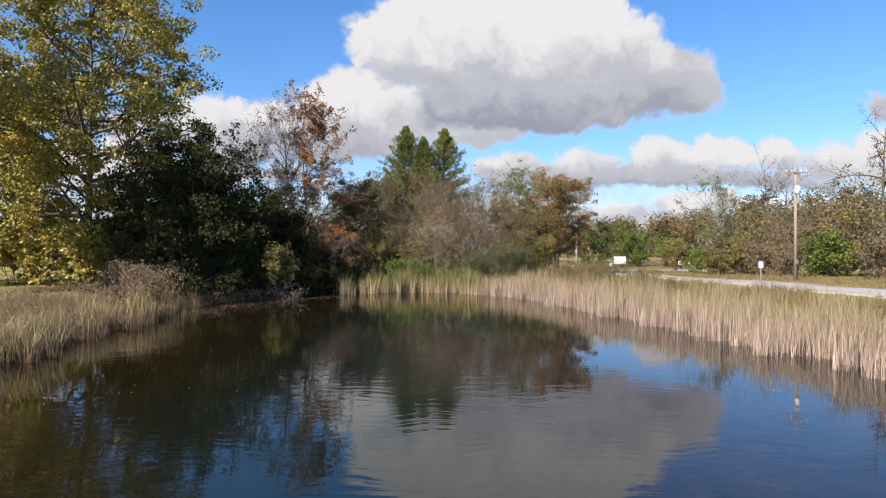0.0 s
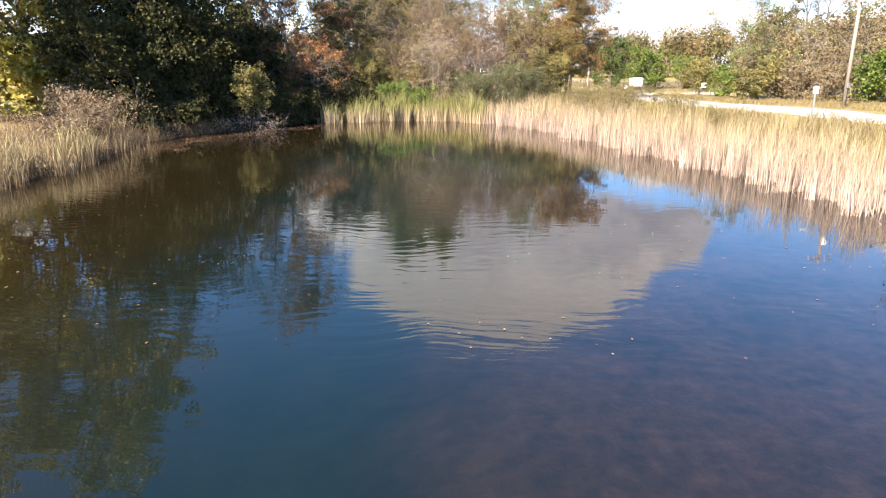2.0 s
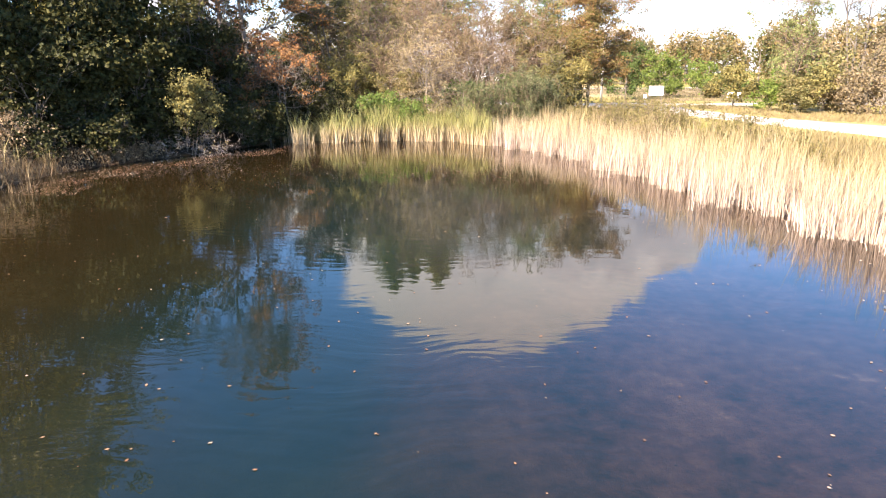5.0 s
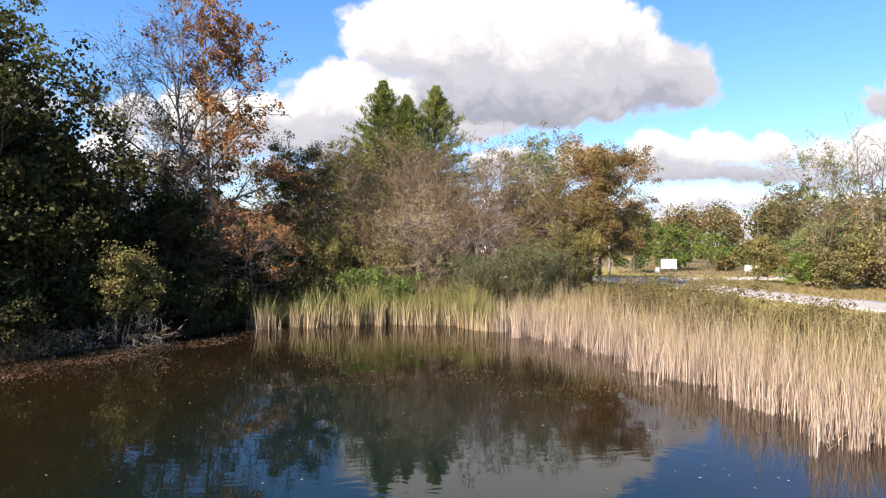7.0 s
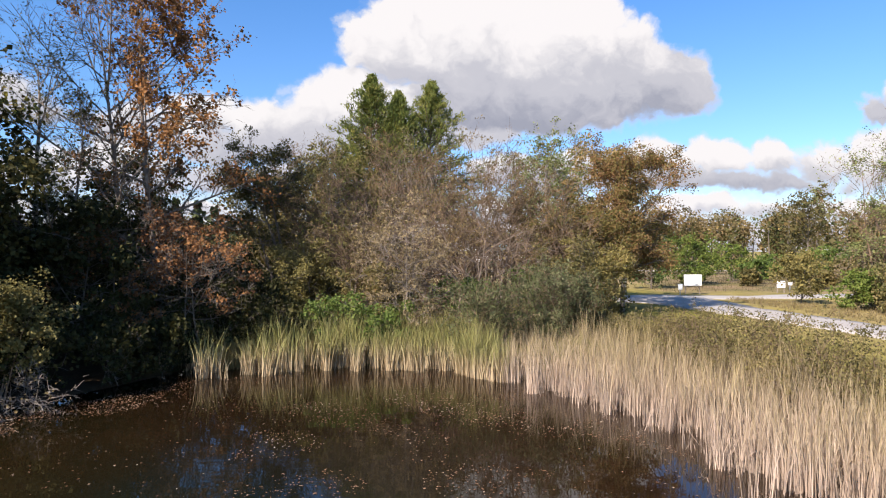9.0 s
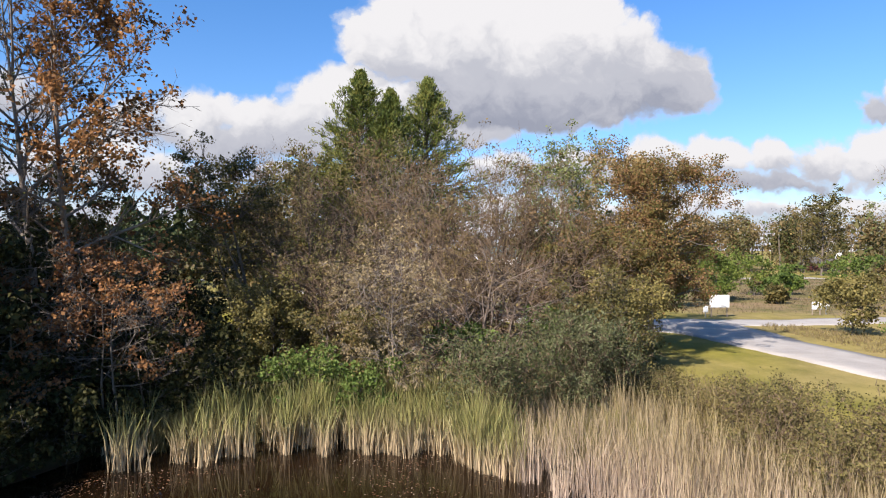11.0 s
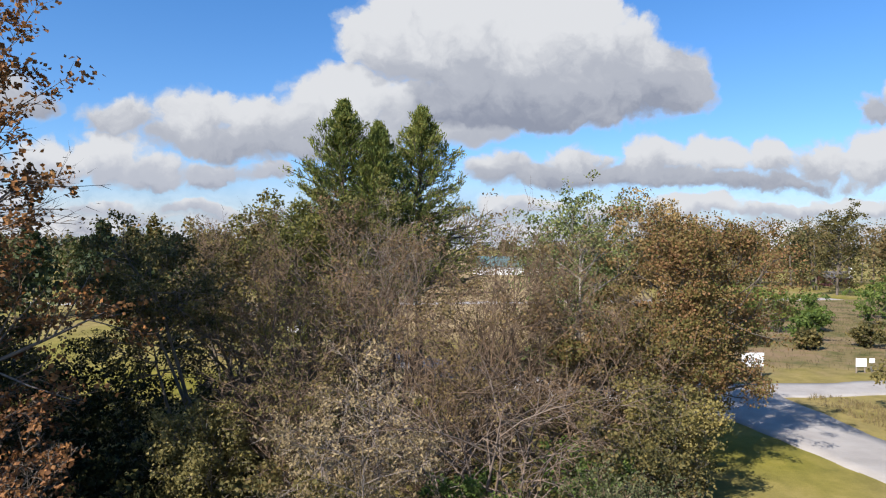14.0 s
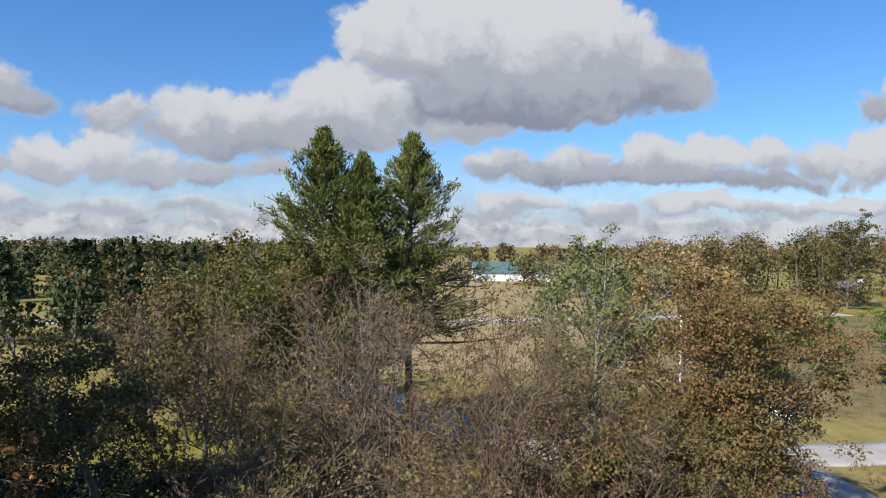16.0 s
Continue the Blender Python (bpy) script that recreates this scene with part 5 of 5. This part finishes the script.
for k in range(44):
    y = 48 + k * 0.57 + r3.uniform(-0.6, 0.6)
    x = np.interp(y, (40, 48, 56, 62, 72), (18.2, 16.8, 14.2, 12.8, 10.8)) + r3.uniform(-2.0, 1.8)
    h = r3.uniform(0.78, 1.0) * np.interp(y, (47, 52, 57, 62, 65, 68, 74), (2.3, 2.7, 3.45, 3.45, 2.8, 2.4, 2.2)) - float(ground(x, y))
    r = h * 0.62
    plant("weed_bush", "low brown and olive weedy bush behind the reeds", "bush", (float(x), float(y)), float(h), float(r), TWIG, WEED, z0=0.05, stems=4, n1=4, n2=4, n3=3, leaf=0.068, per=14, rise=50, leafy=0.78, puff=0.3, group="weedy bushes")

# ---- leaves on the water ----
n = 150000
x, y = rng.uniform(-19, 12, n), rng.uniform(16, 66, n)
d = shore_distance(x, y)
k = (d < -0.3) & (rng.uniform(0, 1, n) < np.clip(np.exp((d + 0.5) / 4.0) * (0.1 + 0.9 * (patchy(x, y, 0.5) > 0.0)) * np.where(y > 47, 0.35 + 0.3 * (x > 0), 0.03) + 0.8 * ((x < -10) & (d > -3.0) & (y > 44) & (patchy(x, y, 0.9) > -0.1)) + 0.3 * ((x > -5) & (x < 8) & (y > 48) & (y < 63) & (patchy(x, y, 0.8) > 0.2)), 0.006, 1))
at = np.stack([x[k], y[k], np.full(k.sum(), 0.012)], 1)
m = len(at)
a = rng.uniform(0, 6.28, m)
s = rng.uniform(0.015, 0.045, m)[:, None]
ax, bx = np.stack([np.cos(a), np.sin(a), a * 0 + 0.05], 1) * s, np.stack([-np.sin(a), np.cos(a), a * 0 + 0.05], 1) * s * 0.6
v = np.stack([at - ax, at + bx, at + ax, at - bx], 1).reshape(-1, 3)
tagged(new("floating_leaves", mesh_of("floating_leaves", v, [np.arange(4 * m).reshape(-1, 4)], LITTER)), "fallen tan and brown leaves floating on the pond", "leaves", kind="stuff")


# ---- poles, signs, buildings ----
def utility_pole(at, h, label, lampside=True, wood=POLEWOOD):
    x, y = at
    thing = tagged(new("utility_pole"), label, "utility pole")
    thing.location = (x, y, float(ground(x, y)))
    part("pole", rod(0.17, 0.11, h + 0.3, (0, 0, -0.3), n=14), wood, thing, smooth=True)
    crossarm = part("crossarm", box((2.2, 0.1, 0.12), (0, -0.14, h - 0.5), 0.01), POLEWOOD, thing)
    for dx in (-1.0, -0.45, 0.45, 1.0):
        part("insulator", rod(0.045, 0.03, 0.16, (dx, -0.14, h - 0.44), n=8), WHITE, crossarm)
    if lampside:
        part("transformer", rod(0.21, 0.21, 0.75, (0.0, -0.34, h - 2.6), n=14), WHITE, thing, "pale transformer can", smooth=True)
        part("bracket", box((0.14, 0.2, 0.3), (0, -0.18, h - 2.4), 0.01), BLACK, thing, "black steel bracket")
        arm = part("lamp_arm", rod(0.03, 0.025, 1.7, (-1.75, 0, h - 3.05), "X", 8), STEEL, thing, "steel lamp arm", smooth=True)
        part("lamp_head", box((0.55, 0.2, 0.13), (-1.9, 0, h - 3.08), 0.04), WHITE, arm, "pale street lamp head")
        part("meter_box", box((0.22, 0.16, 0.4), (0, -0.22, 1.8), 0.02), STEEL, thing, "small grey meter box")


utility_pole((34.2, 62.4), 11.0, "weathered wooden utility pole with lamp and transformer")
utility_pole((22.2, 107), 9.4, "pale wooden utility pole beside the road", False, PALEWOOD)
utility_pole((41, 240), 12.0, "distant wooden utility pole in the field", False)


def board_sign(at, w, h, low, label, posts=2, turn=0.0):
    x, y = at
    thing = tagged(new("sign"), label, "sign")
    thing.matrix_world = pose(x, y, float(ground(x, y)), 0, 0, turn)
    part("panel", box((w, 0.05, h), (0, 0, low + h / 2), 0.008), WHITE, thing)
    for dx in ([-w * 0.4, w * 0.4] if posts == 2 else [0]):
        part("post", box((0.1, 0.1, low + h + 0.2), (dx, 0.08, (low + h - 0.2) / 2), 0.008), POLEWOOD if posts == 2 else STEEL, thing)
    return thing


board_sign((28.3, 103), 1.9, 1.2, 0.9, "large blank white board on two wooden posts")
board_sign((26.8, 102.6), 0.45, 0.6, 0.5, "small pale sign on a post beside the large board", 1)
board_sign((38.9, 105), 0.95, 0.75, 0.55, "white board sign at the side road")
board_sign((40.2, 105.5), 0.5, 0.4, 0.8, "small white sign on a post", 1)
board_sign((25.3, 51.2), 0.32, 0.5, 1.74, "white roadside sign on a thin post", 1, -20)

flag = tagged(new("flagpole"), "white flagpole with a small pale flag on the lawn", "flagpole")
flag.location = (118.5, 229, 1.1)
part("pole", rod(0.09, 0.05, 6.0, n=8), WHITE, flag)
bm = bmesh.new()
cols = [[bm.verts.new((0.05 + 0.22 * i, 0.1 * math.sin(i * 1.1), z)) for z in (4.8, 5.9)] for i in range(9)]
for a_, b_ in zip(cols, cols[1:]):
    bm.faces.new((a_[0], b_[0], b_[1], a_[1]))
part("flag", bm, WHITE, flag, "pale flag")


def barn(name, at, w, dpt, eave, ridge, wall, roof, label, turn=0.0, doors=3):
    x, y = at
    thing = tagged(new(name), label, "building")
    thing.matrix_world = pose(x, y, 1.1, 0, 0, turn)
    part("wall", box((w, dpt, eave + 0.3), (0, 0, eave / 2 - 0.15)), wall, thing)
    bm = bmesh.new()
    prof = [(-dpt / 2 - 0.6, eave - 0.1), (0, ridge), (dpt / 2 + 0.6, eave - 0.1), (dpt / 2 + 0.6, eave + 0.1), (0, ridge + 0.25), (-dpt / 2 - 0.6, eave + 0.1)]
    ends = [[bm.verts.new((sx * (w / 2 + 0.5), py, pz)) for py, pz in prof] for sx in (-1, 1)]
    for i in range(6):
        bm.faces.new((ends[0][i], ends[0][(i + 1) % 6], ends[1][(i + 1) % 6], ends[1][i]))
    bm.faces.new(ends[0][::-1])
    bm.faces.new(ends[1])
    part("roof", bm, roof, thing)
    for sx in (-1, 1):
        bm = bmesh.new()
        bm.faces.new([bm.verts.new((sx * w / 2, py, pz)) for py, pz in ((-dpt / 2, eave), (dpt / 2, eave), (0, ridge))])
        part("gable", bm, wall, thing)
    for i in range(doors):
        part("door", box((2.4, 0.08, eave * 0.75), (w * ((i + 0.5) / doors - 0.5), -dpt / 2 - 0.05, eave * 0.375), 0.02), plain if doors > 1 else BLACK, thing, "grey sliding door" if doors > 1 else "dark door")


plain = plain_mat("grey door", (0.5, 0.5, 0.49), 0.6)
barn("barn", (34, 312), 32, 14, 3.4, 7.2, WALLWHITE, ROOF, "long white barn with a green metal roof", 2)
barn("shed", (121.5, 241), 7, 6, 2.6, 4.2, REDWALL, GREYROOF, "dark red shed at the edge of the woods", -10, 1)


# ---- fence beyond the lawn ----
fence = tagged(new("fence"), "white wooden rail fence beyond the lawn", "fence")
fence.matrix_world = pose(-110, 196, 1.1, 0, 0, 4)
for k in range(8):
    part("post", box((0.16, 0.16, 1.4), (k * 2.4, 0, 0.6), 0.02), WHITE, fence)
for z in (0.35, 0.75, 1.15):
    part("rail", box((17.0, 0.05, 0.14), (8.4, -0.105, z), 0.01), WHITE, fence)
